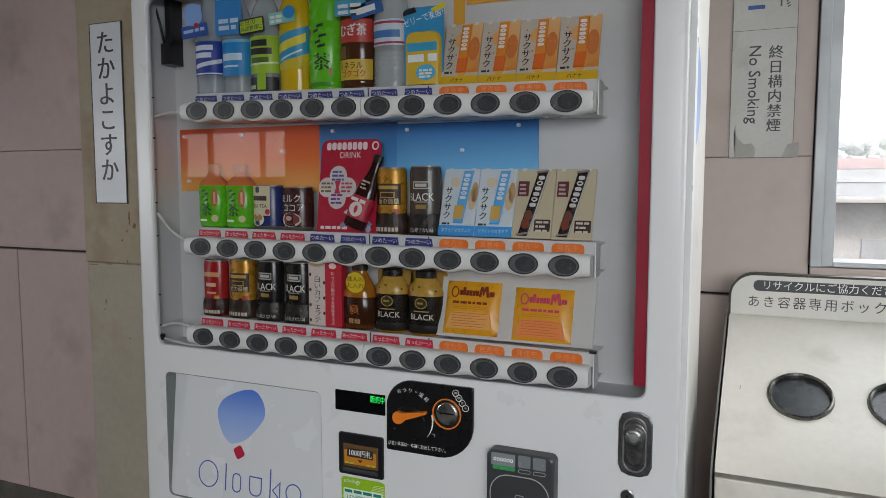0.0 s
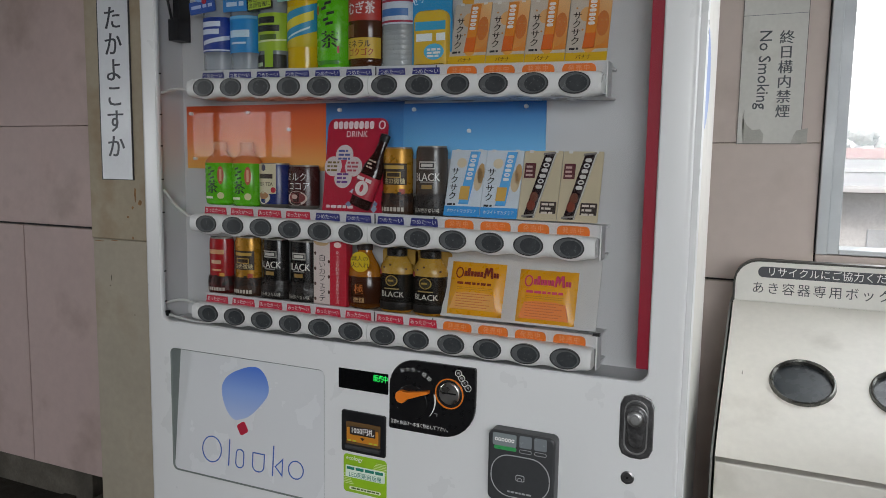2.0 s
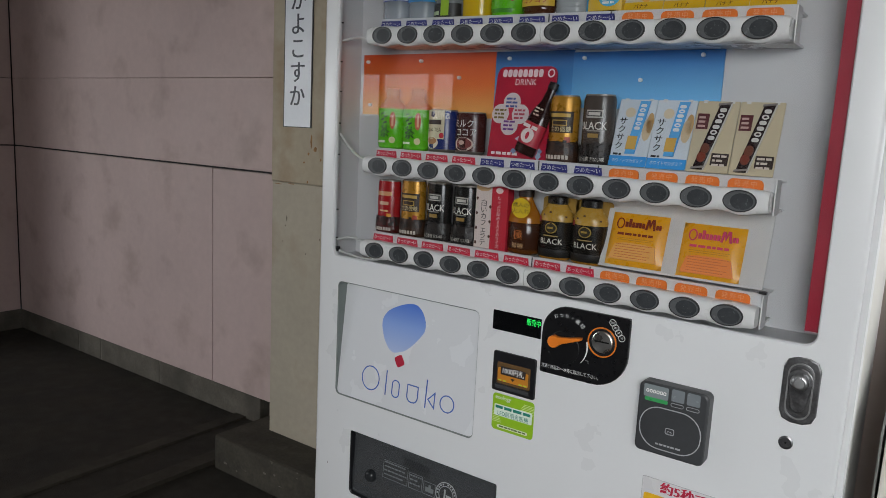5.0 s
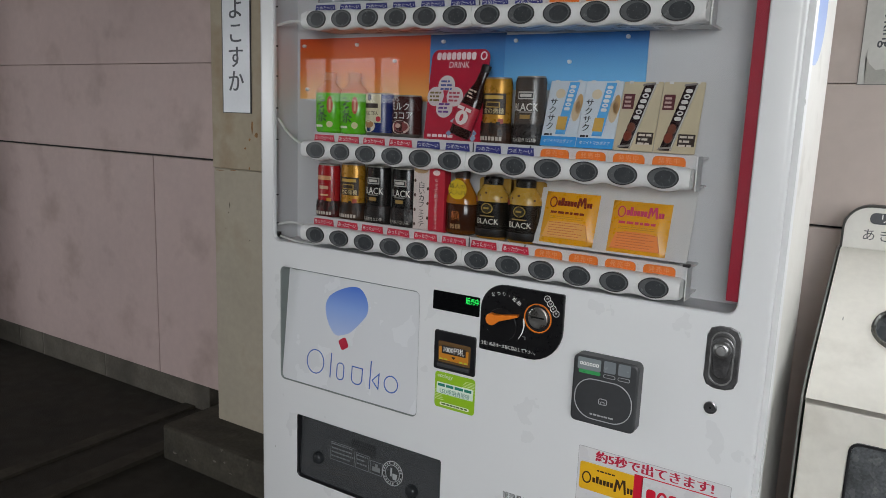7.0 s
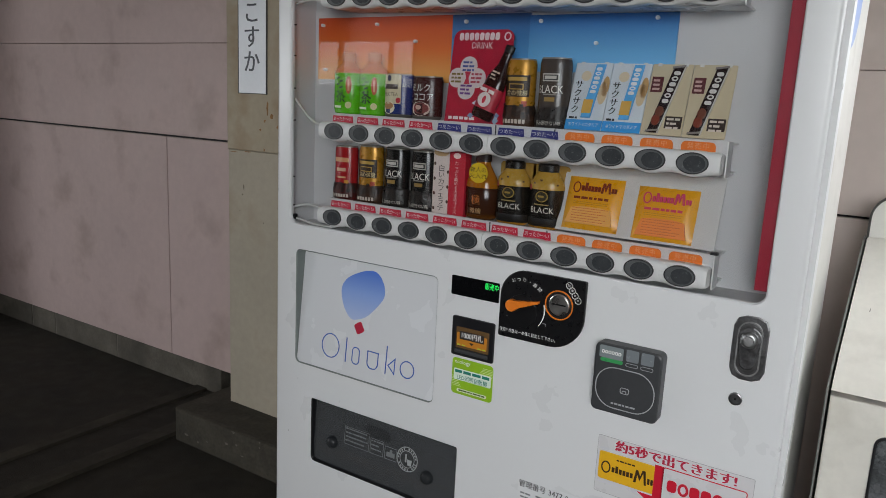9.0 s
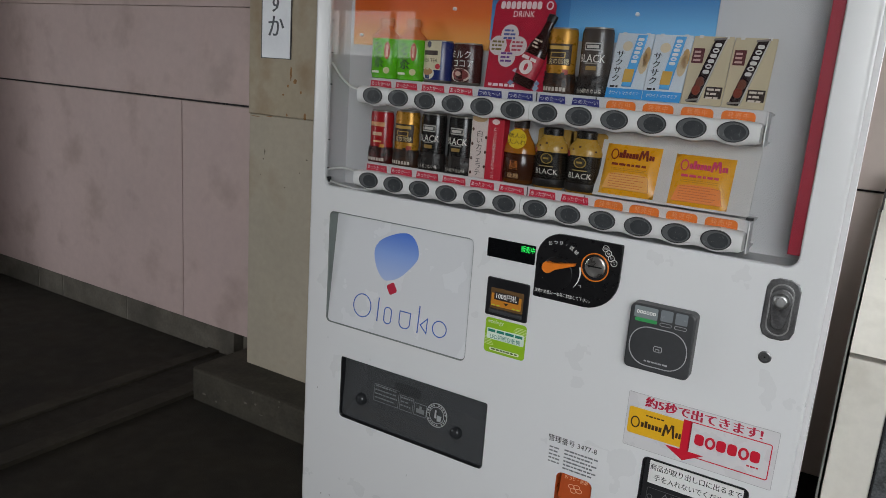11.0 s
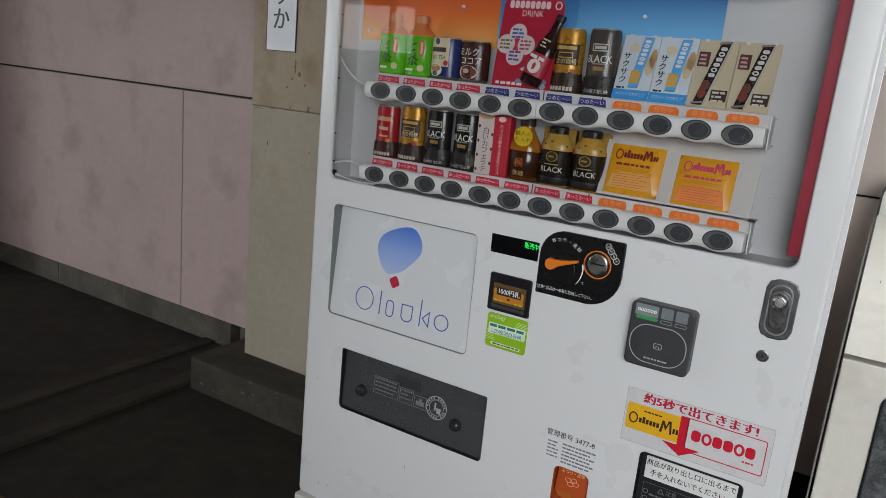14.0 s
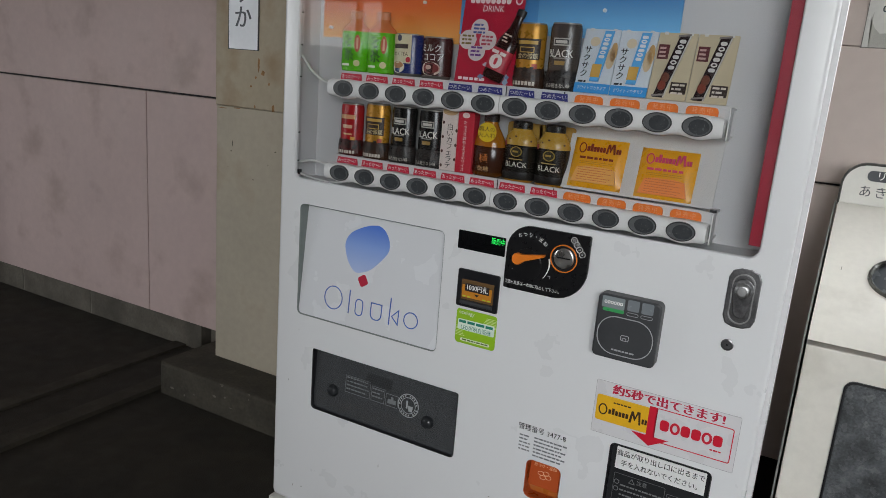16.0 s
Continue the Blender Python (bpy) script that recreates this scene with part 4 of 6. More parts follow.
# lock
LOCK_STEEL = mat("dull_lock_steel", (0.20, 0.20, 0.205), 0.36, 1.0, vary=0.25, scale=25, bump=0.08, bump_scale=200)
s = Shape().prism(rrect(1.064, 1.121, 0.830, 0.943, 0.019, 2), -0.004, 0.002, LOCK_STEEL, 0.002)
s.band(rrect(1.072, 1.112, 0.838, 0.934, 0.0195, 8), 0.0024, -0.0062, -0.002, CHROME)
# Steel inside the lock's recess is darkened to stand for shade.
s.prism(rrect(1.074, 1.110, 0.845, 0.928, 0.018, 8), -0.0046, -0.002, mat("shadowed_steel", (0.16, 0.16, 0.16), 0.4, 1.0, vary=0.2))
s.prism([(1.092 + 0.0195 * math.cos(radians(a)), 0.905 + 0.0195 * math.sin(radians(a))) for a in range(-15, 196, 15)] + [(1.092 + 0.0125 * math.cos(radians(a)), 0.862 + 0.0125 * math.sin(radians(a))) for a in range(180, 361, 20)], -0.0068, -0.003, LOCK_STEEL, 0.0015)
s.build("lock_plate", machine, "worn steel T-handle lock plate")
s = Shape()
s.at = Matrix.Translation((1.092, -0.0072, 0.903)) @ Matrix.Rotation(radians(90), 4, "X")
s.lathe([(0.0145, 0.0), (0.0145, 0.004), (0.011, 0.008), (0.0085, 0.0085), (0.008, 0.011), (0.0, 0.0115)], CHROME)
s.build("lock_cylinder", machine, "domed steel lock cylinder", smooth=True)
s = Shape()
s.at = Matrix.Translation((1.081, 0.0, 0.793)) @ Matrix.Rotation(radians(90), 4, "X")
s.lathe([(0.0115, -0.001), (0.0115, 0.0015), (0.009, 0.0025), (0.008, 0.0015), (0.0, 0.0015)], LOCK_STEEL)
s.add([(-0.0015, 0.0015, 0.0026), (0.0015, 0.0015, 0.0026), (0.0015, -0.0015, 0.0026), (-0.0015, -0.0015, 0.0026)], [(0, 3, 2, 1)], ink("0a0a0a"))
s.build("key_lock", machine, "small round key lock", smooth=True)

# product tray with smoked flap
s = Shape()
s.at = Matrix.Translation((0, 0.006, 0.372)) @ Matrix.Rotation(radians(-5), 4, "X") @ Matrix.Translation((0, 0, -0.372))
# the sheet bends backwards towards its lower edge
prof = [(0.0, 0.540), (0.0, 0.470), (0.0, 0.432), (-0.0004, 0.420), (0.0002, 0.408), (0.0012, 0.396), (0.0024, 0.384), (0.0036, 0.372), (0.005, 0.360)]
n = len(prof)
s.add([(x, y, z) for x in (0.097, 0.528) for y, z in prof] + [(x, y + 0.003, z) for x in (0.097, 0.528) for y, z in prof],
      [(k, k + 1, n + k + 1, n + k) for k in range(n - 1)] + [(2 * n + k, 3 * n + k, 3 * n + k + 1, 2 * n + k + 1) for k in range(n - 1)]
      + [(k, 2 * n + k, 2 * n + k + 1, k + 1) for k in range(n - 1)] + [(n + k, n + k + 1, 3 * n + k + 1, 3 * n + k) for k in range(n - 1)], SMOKE)
flap = s.build("tray_flap", machine, "smoked plastic delivery flap bending inwards below", smooth=True)
s = Shape()
s.at = Matrix.Translation((0, 0.006, 0.372)) @ Matrix.Rotation(radians(-5), 4, "X") @ Matrix.Translation((0, 0, -0.372))
s.at = s.at @ Matrix.Translation((-0.008, 0, -0.022))
GREY_INK = ink("747677")
for r_ in range(5):
    for c_ in range(12):
        s.plate(oval(0.268 + 0.0066 * c_ + 0.0033 * (r_ % 2), 0.5215 - 0.0058 * r_, 0.0021, 0.0021, 8), -0.0007, ink("070707"))
for x0, x1, z0, z1 in ((0.205, 0.282, 0.456, 0.501), (0.286, 0.326, 0.456, 0.494), (0.33, 0.366, 0.456, 0.487)):
    s.band([(x0, z0), (x1, z0), (x1, z1), (x0, z1)], 0.001, -0.0006, -0.0002, GREY_INK)
s.bars(0.209, 0.278, -0.0006, 0.498, 4, 0.010, 0.0035, GREY_INK, 3)
s.bars(0.289, 0.323, -0.0006, 0.49, 3, 0.010, 0.0035, GREY_INK, 4)
s.box(0.336, 0.36, -0.0006, -0.0002, 0.463, 0.474, GREY_INK).box(0.345, 0.352, -0.0006, -0.0002, 0.474, 0.481, GREY_INK)
s.band(oval(0.396, 0.473, 0.030, 0.030, 30), 0.002, -0.0006, -0.0002, ink("a0a2a2"))
s.band(oval(0.396, 0.473, 0.021, 0.021, 26), 0.0015, -0.0006, -0.0002, ink("a0a2a2"))
for k in range(22):
    a = radians(360 / 22 * k)
    if k % 6:
        s.box(0.396 + 0.0248 * math.cos(a) - 0.0018, 0.396 + 0.0248 * math.cos(a) + 0.0018, -0.0006, -0.0002, 0.473 + 0.0248 * math.sin(a) - 0.0018, 0.473 + 0.0248 * math.sin(a) + 0.0018, ink("a0a2a2"))
s.prism([(0.398, 0.459), (0.408, 0.459), (0.410, 0.473), (0.396, 0.473)], -0.0006, -0.0002, ink("a0a2a2"))
s.box(0.39, 0.3945, -0.0006, -0.0002, 0.465, 0.485, ink("a0a2a2"))
s.build("flap_print", machine, "pale printed notices and a round litter mark")
for x in (0.165, 0.451):
    s = Shape()
    s.at = Matrix.Translation((x - 0.004, 0.006, 0.372)) @ Matrix.Rotation(radians(-5), 4, "X") @ Matrix.Translation((0, 0, 0.054)) @ Matrix.Rotation(radians(90), 4, "X")
    s.lathe([(0.0165, 0.0), (0.0165, 0.003), (0.013, 0.010), (0.0085, 0.013), (0.0, 0.014)], ink("2c2e30", 0.15, "_stop"))
    s.build("flap_stop", machine, "dark round flap stop", smooth=True)
s = Shape().box(0.085, 0.091, 0.018, 0.13, 0.35, 0.545, TRAY_GREY).box(0.535, 0.541, 0.018, 0.13, 0.35, 0.545, TRAY_GREY)
s.add([(0.09, 0.03, 0.352), (0.536, 0.03, 0.352), (0.536, 0.128, 0.42), (0.09, 0.128, 0.42)], [(0, 1, 2, 3)], TRAY_GREY)
s.box(0.09, 0.536, 0.125, 0.129, 0.40, 0.545, DARK_PLASTIC).box(0.085, 0.541, 0.018, 0.13, 0.543, 0.548, DARK_PLASTIC)
s.build("tray_chute", machine, "grey plastic delivery chute")

# snack tray
s = Shape()
s.prism(rrect(0.894, 1.094, 0.333, 0.527, 0.011), 0.014, 0.018, ink("2a2b2d", 0.2))
s.build("snack_flap", machine, "dark snack delivery flap")
s = Shape().prism(rrect(0.904, 1.086, 0.468, 0.517, 0.001), 0.0118, 0.014, PRINT_WHITE)
s.text("商品が取り出し口に出るまで", 0.995, 0.0114, 0.504, 0.0150, PRINT_BLACK, wide=0.92, bold=0.012)
s.text("手を入れないでください。", 0.998, 0.0114, 0.482, 0.0150, PRINT_BLACK, wide=0.92, bold=0.012)
s.build("notice_label", machine, "white notice label with black print")
s = Shape()
s.text("注意", 0.964, 0.0132, 0.447, 0.0115, GREY_INK)
s.band([(0.936, 0.441), (0.950, 0.441), (0.943, 0.453)], 0.0012, 0.0132, 0.0138, GREY_INK)
s.band(rrect(0.905, 1.012, 0.38, 0.457, 0.003), 0.0008, 0.0132, 0.0138, ink("5d5e60"))
s.band(rrect(1.016, 1.086, 0.38, 0.446, 0.003), 0.0008, 0.0132, 0.0138, ink("5d5e60"))
s.bars(0.92, 1.008, 0.0132, 0.434, 4, 0.011, 0.0035, GREY_INK, 8)
s.bars(1.02, 1.082, 0.0132, 0.44, 4, 0.011, 0.0035, ink("6d6e70"), 9)
for z in (0.437, 0.421):
    s.band(oval(0.912, z, 0.0055, 0.0055, 16), 0.0012, 0.0132, 0.0138, GREY_INK)
s.build("flap_print", machine, "pale printed warning on the snack flap")

# coin return cup
CUP = mat("smoked_orange_cup", (0.46, 0.13, 0.022), 0.3, vary=0.06)
s = Shape().prism(rrect(0.714, 0.792, 0.337, 0.426, 0.013), 0.03, 0.036, CUP)
s.build("return_cup", machine, "orange coin return cup")
s = Shape()
s.at = Matrix.Translation((0, 0.004, 0.355)) @ Matrix.Rotation(radians(-10), 4, "X") @ Matrix.Translation((0, 0, -0.355))
s.prism(rrect(0.718, 0.789, 0.365, 0.424, 0.004), 0.0, 0.003, ink("b5522a", 0.15), 0.001)
s.text("おつり・返却", 0.753, -0.0006, 0.414, 0.0095, ink("eab890"), wide=0.95)
for x, z in ((0.745, 0.397), (0.757, 0.399), (0.763, 0.392), (0.751, 0.389)):
    s.band(oval(x, z, 0.0075, 0.005, 16), 0.001, -0.0006, -0.0002, ink("eab890"))
s.build("return_flap", machine, "orange coin return flap")
Shape().band(rrect(0.708, 0.80, 0.29, 0.326, 0.004), 0.0008, -0.0006, -0.0002, ink("77797c")).build("small_label", machine)

# management label and snack sticker
s = Shape().plate(rrect(0.682, 0.818, 0.43, 0.512, 0.001), -0.0004, mat("clear_label_film", (0.745, 0.75, 0.755), 0.32, vary=0.01))
s.text("管理番号 3477-8", 0.684, -0.0008, 0.500, 0.0165, PRINT_BLACK, "LEFT", wide=0.93, gap=1.04, bold=0.008)
s.bars(0.689, 0.715, -0.0008, 0.482, 5, 0.0085, 0.0036, ink("77797c"), 11)
s.bars(0.724, 0.80, -0.0008, 0.484, 6, 0.0085, 0.0036, ink("6c6e71"), 12)
s.build("management_label", machine, "clear label with black print")
s = Shape().prism(rrect(0.846, 1.131, 0.541, 0.658, 0.003), -0.0012, 0.0, mat("sticker_white", (0.67, 0.66, 0.67), 0.3, vary=0.015))
s.band(rrect(0.846, 1.131, 0.541, 0.658, 0.003), 0.0007, -0.0014, -0.001, ink("a2a0a2"))
s.text("約5秒で出てきます!", 0.992, -0.0016, 0.643, 0.0235, ink("b8123a"), wide=1.08, bold=0.05)
s.plate(rrect(0.851, 0.962, 0.570, 0.627, 0.005), -0.0016, ink("e8b21e"))
s.plate([(0.959, 0.566), (0.976, 0.566), (0.976, 0.631), (0.959, 0.631)], -0.0018, ink("cc1430"))
s.plate([(0.967, 0.545), (1.005, 0.567), (0.929, 0.567)], -0.0017, ink("cc1430"))
s.band(rrect(0.974, 1.122, 0.558, 0.631, 0.005), 0.0018, -0.0018, -0.0012, ink("cc1430"))
# wordmarks as plain shapes
s.band(oval(0.866, 0.596, 0.0095, 0.0125, 18), 0.0028, -0.0022, -0.0018, ink("3a2414"))
for k in range(6):
    s.box(0.878 + 0.0072 * k, 0.8835 + 0.0072 * k, -0.0022, -0.0018, 0.589, 0.599 + (0.004 if k == 1 else 0), ink("3a2414"))
s.prism([(0.921, 0.583), (0.926, 0.583), (0.928, 0.600), (0.933, 0.588), (0.939, 0.606), (0.942, 0.583), (0.946, 0.583), (0.943, 0.611), (0.937, 0.611), (0.9335, 0.598), (0.929, 0.609), (0.925, 0.609)][::1], -0.0022, -0.0018, ink("3a2414"))
for k in range(2):
    s.box(0.9475 + 0.0062 * k, 0.952 + 0.0062 * k, -0.0022, -0.0018, 0.587, 0.598, ink("3a2414"))
s.bars(0.886, 0.925, -0.0022, 0.617, 1, 0.01, 0.003, ink("3a2414"), 7)
for k in range(6):
    xa = 0.984 + 0.0205 * k
    if k in (1, 4):
        s.band(oval(xa + 0.009, 0.597, 0.0098, 0.0125, 18), 0.0048, -0.0022, -0.0018, ink("cc1430"))
    else:
        s.prism(rrect(xa, xa + 0.0175, 0.586, 0.609, 0.006, 3), -0.0022, -0.0018, ink("cc1430"))
s.bars(1.083, 1.104, -0.0022, 0.578, 1, 0.01, 0.0032, ink("cc1430"), 7)
s.build("snack_sticker", machine, "white sticker with red print, yellow box and red arrow")

rnd = random.Random(11)
SCUFF = ink("8d8a84", 0.6)
for x, z, w, h in ((0.045, 0.115, 0.003, 0.006), (0.205, 0.095, 0.0022, 0.022), (0.075, 0.12, 0.004, 0.004), (0.32, 0.27, 0.002, 0.009), (0.63, 0.30, 0.003, 0.003), (1.128, 0.62, 0.0016, 0.012), (0.02, 0.42, 0.002, 0.006)):
    Shape().plate(oval(x, z, w / 2, h / 2, 8), -0.0004, SCUFF).build("scuff", machine, "small grey scuff")
Shape().box(0.0125, 0.022, 0.010, 0.022, 0.972, 0.984, BLACK_PLASTIC, 0.001).build("cable_clip", machine, "small black cable clip")
tube("cable", [(0.018, 0.018, 0.975), (0.05, 0.03, 0.966), (0.10, 0.03, 0.962), (0.14, 0.032, 0.966)], 0.0028, CABLE, machine, "thin white cable")

# ---- signs ----
sign = thing("station_sign", "white vertical station name board with black characters on a pillar", "sign")
Shape().box(-0.642, -0.514, 0.4235, 0.428, 1.270, 1.815, SIGN_WHITE, 0.0015).build("board", sign)
Shape().band([(-0.644, 1.268), (-0.512, 1.268), (-0.512, 1.817), (-0.644, 1.817)], 0.0022, 0.4228, 0.4285, ink("3a3c40")).build("edge", sign, "thin dark edge")
Shape().column("たかよこすか", -0.579, 0.4229, 1.752, 0.077, 0.0772, ink("1d2130"), bold=0.02).build("lettering", sign, "dark station name characters")

nos = thing("notice_board", "worn paper no-smoking notice with torn corners on a stone wall", "sign")
Shape().box(1.1855, 1.3375, RY - 0.006, RY, 1.397, 2.05, PAPER, 0.001).band([(1.1845, 1.396), (1.3385, 1.396), (1.3385, 2.051), (1.1845, 2.051)], 0.0016, RY - 0.0063, RY, ink("6a6a66")).build("sheet", nos)
s = Shape()
s.prism([(1.2005, 1.3975), (1.2475, 1.3975), (1.2495, 1.420), (1.2405, 1.434), (1.2215, 1.432), (1.2075, 1.446), (1.1965, 1.468), (1.2005, 1.486)], RY - 0.0072, RY - 0.0058, TORN)
s.build("torn_patch", nos, "grey torn paper patch")
s = Shape()
s.prism([(1.3135, 1.3975), (1.3515, 1.3975), (1.3515, 1.436), (1.3255, 1.43), (1.3195, 1.418)], RY - 0.0072, RY - 0.0058, TORN)
s.build("torn_patch", nos, "grey torn paper patch")
s = Shape().column("終日構内禁煙", 1.2905, RY - 0.0066, 1.662, 0.0355, 0.037, ink("3c4046"), bold=0.015)
s.text("No Smoking", 1.2395, RY - 0.0066, 1.585, 0.040, ink("3c4046"), turn=-90, bold=0.012)
s.box(1.1855, 1.3375, RY - 0.0066, RY - 0.006, 1.722, 1.7232, ink("70747a"))
s.text("デ", 1.2905, RY - 0.0066, 1.80, 0.055, ink("50555c"), turn=-90)
s.box(1.2205, 1.2605, RY - 0.0066, RY - 0.006, 1.775, 1.785, ink("2f5aa0"))
s.build("lettering", nos, "dark grey notice characters")

# ---- recycling bin ----
BX0, BX1 = 1.208, 1.88
bin_ = thing("recycling_bin", "cream steel recycling bin with round holes in its sloped lid", "bin")
prof = [(0.68, 1.010), (0.335, 0.833), (0.29, 0.805), (0.262, 0.783), (0.247, 0.765)]


def slope_plate():
    """The sloped lid with two round holes, built flat and tilted into place."""
    (ya, za), (yb, zb) = prof[0], prof[1]
    s, length = Shape(), math.hypot(ya - yb, za - zb)
    a = math.atan2(za - zb, ya - yb)
    up = Vector((0, math.cos(a), math.sin(a)))
    out = Vector((0, -math.sin(a), math.cos(a)))
    basis = Matrix((Vector((1, 0, 0)), -out, up)).transposed().to_4x4()
    s.at = Matrix.Translation((0, yb, zb)) @ basis
    holes = [oval(cx, 0.112, 0.058, 0.064, 32) for cx in (1.362, 1.549)]
    loops = [[Vector((x, z, 0)) for x, z in p] for p in ([(BX0, 0), (BX1, 0), (BX1, length), (BX0, length)], *holes)]
    pts = [p for loop in loops for p in loop]
    s.add([(p.x, 0.0, p.y) for p in pts], holed(loops), BIN_STEEL)
    return s, s.at.copy(), holes


lid, LID_AT, lid_holes = slope_plate()
lid.at = Matrix.Identity(4)
for (ya, za), (yb, zb) in zip(prof[1:], prof[2:]):
    lid.add([(BX0, ya, za), (BX1, ya, za), (BX1, yb, zb), (BX0, yb, zb)], [(0, 3, 2, 1)], BIN_STEEL)
side_prof = [*prof, (0.247, 0.757), (0.75, 0.757), (0.75, 1.010)]
for x in (BX0, BX1):
    lid.add([(x, y, z) for y, z in side_prof], [tuple(range(len(side_prof)))], BIN_STEEL)
lid.build("lid", bin_, "cream sloped lid", smooth=True)
for hole in lid_holes:
    s = Shape()
    s.at = LID_AT
    cx = sum(p[0] for p in hole) / len(hole)
    n = 32
    rings = [(0.065, 0.071, 0.0), (0.063, 0.069, -0.006), (0.060, 0.066, -0.0075), (0.0565, 0.0625, -0.004), (0.0555, 0.0615, 0.006)]
    for (ra, rb, ya), (rc, rd, yb) in zip(rings, rings[1:]):
        pa, pb = oval(cx, 0.112, ra, rb, n), oval(cx, 0.112, rc, rd, n)
        s.add([(x, ya, z) for x, z in pa] + [(x, yb, z) for x, z in pb], [(i, (i + 1) % n, n + (i + 1) % n, n + i) for i in range(n)], mat("dark_steel_ring", (0.12, 0.12, 0.11), 0.25, 0.8, vary=0.15))
    ring = s.build("hole_ring", bin_, "dark steel ring round the hole", smooth=True)
    s = Shape()
    s.at = LID_AT
    s.plate(oval(cx, 0.112, 0.0560, 0.0620, n), 0.0045, mat("rubber_flap", (0.03, 0.036, 0.04), 0.25, vary=0.15))
    s.build("rubber_flap", ring, "dark rubber flap in the hole")
SIDE_SHEET = mat("dark_grey_side_sheet", (0.19, 0.19, 0.178), 0.45, vary=0.12, scale=5, bump=0.05)
s = Shape()
sheet = [(y + 0.004, z - 0.004) for y, z in prof] + [(0.251, FLOOR + 0.012), (0.748, FLOOR + 0.012), (0.748, 1.004)]
s.at = Matrix.Translation((BX0 - 0.0045, 0, 0)) @ Matrix.Rotation(radians(90), 4, "Z")
s.prism(sheet, 0.0, 0.004, SIDE_SHEET)
s.build("side_sheet", bin_, "dark grey side sheet")
s = Shape().box(BX0, BX1, 0.25, 0.75, FLOOR, 0.7535, BIN_STEEL, 0.004)
s.build("body", bin_, "cream painted steel body")
s = Shape().prism(rrect(1.297, 1.62, 0.20, 0.692, 0.018), 0.246, 0.2505, mat("bag_behind_window", (0.09, 0.095, 0.10), 0.25, vary=0.5, scale=14, bump=0.6, bump_scale=22, stain="9aa0a4", stain_scale=16, stain_cut=0.6, stain_amount=0.35))
s.build("front_window", bin_, "dark window with a crumpled clear bag behind")
Shape().band(rrect(1.292, 1.625, 0.195, 0.697, 0.02), 0.005, 0.2455, 0.25, BLACK_PLASTIC).build("window_gasket", bin_)
Shape().prism([(1.243, 0.0), (1.245, 0.0), (1.2452, 0.011), (1.2438, 0.011)], 0.0, 0.0005, SCUFF).build("scratch", bin_).matrix_basis = Matrix.Translation((0, 0.437, 0.8873)) @ Matrix.Rotation(radians(-62.5), 4, "X")
board_poly = rrect(BX0, BX1, 1.007, 1.110, (0.0, 0.0, 0.055, 0.055), 8)
s = Shape().prism(board_poly, 0.682, 0.71, mat("cream_header_board", (0.70, 0.685, 0.64), 0.4, vary=0.03), 0.002)
s.build("header_board", bin_, "cream header board")
s = Shape().band(inset(board_poly, -0.003), 0.005, 0.678, 0.71, mat("dark_edge_trim", (0.03, 0.027, 0.022), 0.5))
s.build("header_trim", bin_, "dark rubber edge trim")
s = Shape().prism(rrect(1.260, 1.80, 1.070, 1.096, 0.012), 0.680, 0.683, ink("3f4146"))
s.text("リサイクルにご協力ください", 1.279, 0.6794, 1.083, 0.0235, PRINT_WHITE, "LEFT", wide=0.98)
s.text("あき容器専用ボックス", 1.247, 0.6804, 1.042, 0.031, ink("45454a"), "LEFT", wide=0.95, gap=1.28)
s.build("header_print", bin_, "dark header print")

# ---- products on show ----
PY = 0.054
SHELF = [z + 0.0355 for z in ROWS_Z]


def col_x(i):
    return 0.149 + (i - 1) * 0.0748


def product(name, label, category, group, row, col, y=PY, dx=0.0):
    return thing(name, label, category, group, at=Matrix.Translation((col_x(col) + dx, y, SHELF[row] + sag(row, col_x(col)) + (0.002 if row == 1 else 0.0))) @ Matrix.Diagonal((1.16, 0.8, 1.0, 1.0)))


def bottle(row, col, label, body, sleeve, cap, low=0.045, high=0.125, r=0.0305, h=0.21, extra=None, shoulder=None, rise=0.0, group="drink bottles on show", ribs=True):
    """A drink bottle: ribbed foot, sleeve, shoulder, neck and cap."""
    t = product("bottle", label, "bottle", group, row, col)
    sh = shoulder or body
    s = Shape()
    prof = [(0.0, 0.002), (r * 0.8, 0.0), (r * 0.96, 0.004)]
    z = 0.008
    while ribs and z < low - 0.006:
        prof += [(r, z), (r * 0.955, z + 0.004), (r, z + 0.008)]
        z += 0.0095
    prof += [(r * 0.985, low), (r * 0.985, high)]
    n_low = len(prof) - 1
    k_ = min(1.0, (h - 0.026 - high - rise) / 0.05)
    prof += [(r, high), (r, high + rise), (r * 0.97, high + rise + 0.010 * k_), (r * 0.85, high + rise + 0.024 * k_), (r * 0.58, high + rise + 0.042 * k_), (r * 0.42, h - 0.022), (r * 0.42, h - 0.015)]
    s.lathe(prof, [body if k < n_low else sh for k in range(len(prof) - 1)])
    s.build("body", t, smooth=True)
    s = Shape().lathe([(r * 0.995, low - 0.001), (r * 1.015, low), (r * 1.015, (low + high) / 2), (r * 1.015, high), (r * 0.995, high + 0.001)], sleeve)
    if extra:
        extra(s, r * 1.022)
    s.build("sleeve", t, "printed label sleeve", smooth=True)
    s = Shape().lathe([(r * 0.47, h - 0.018), (r * 0.47, h - 0.002), (r * 0.4, h), (0.0, h)], cap)
    s.build("cap", t, smooth=True)
    return t


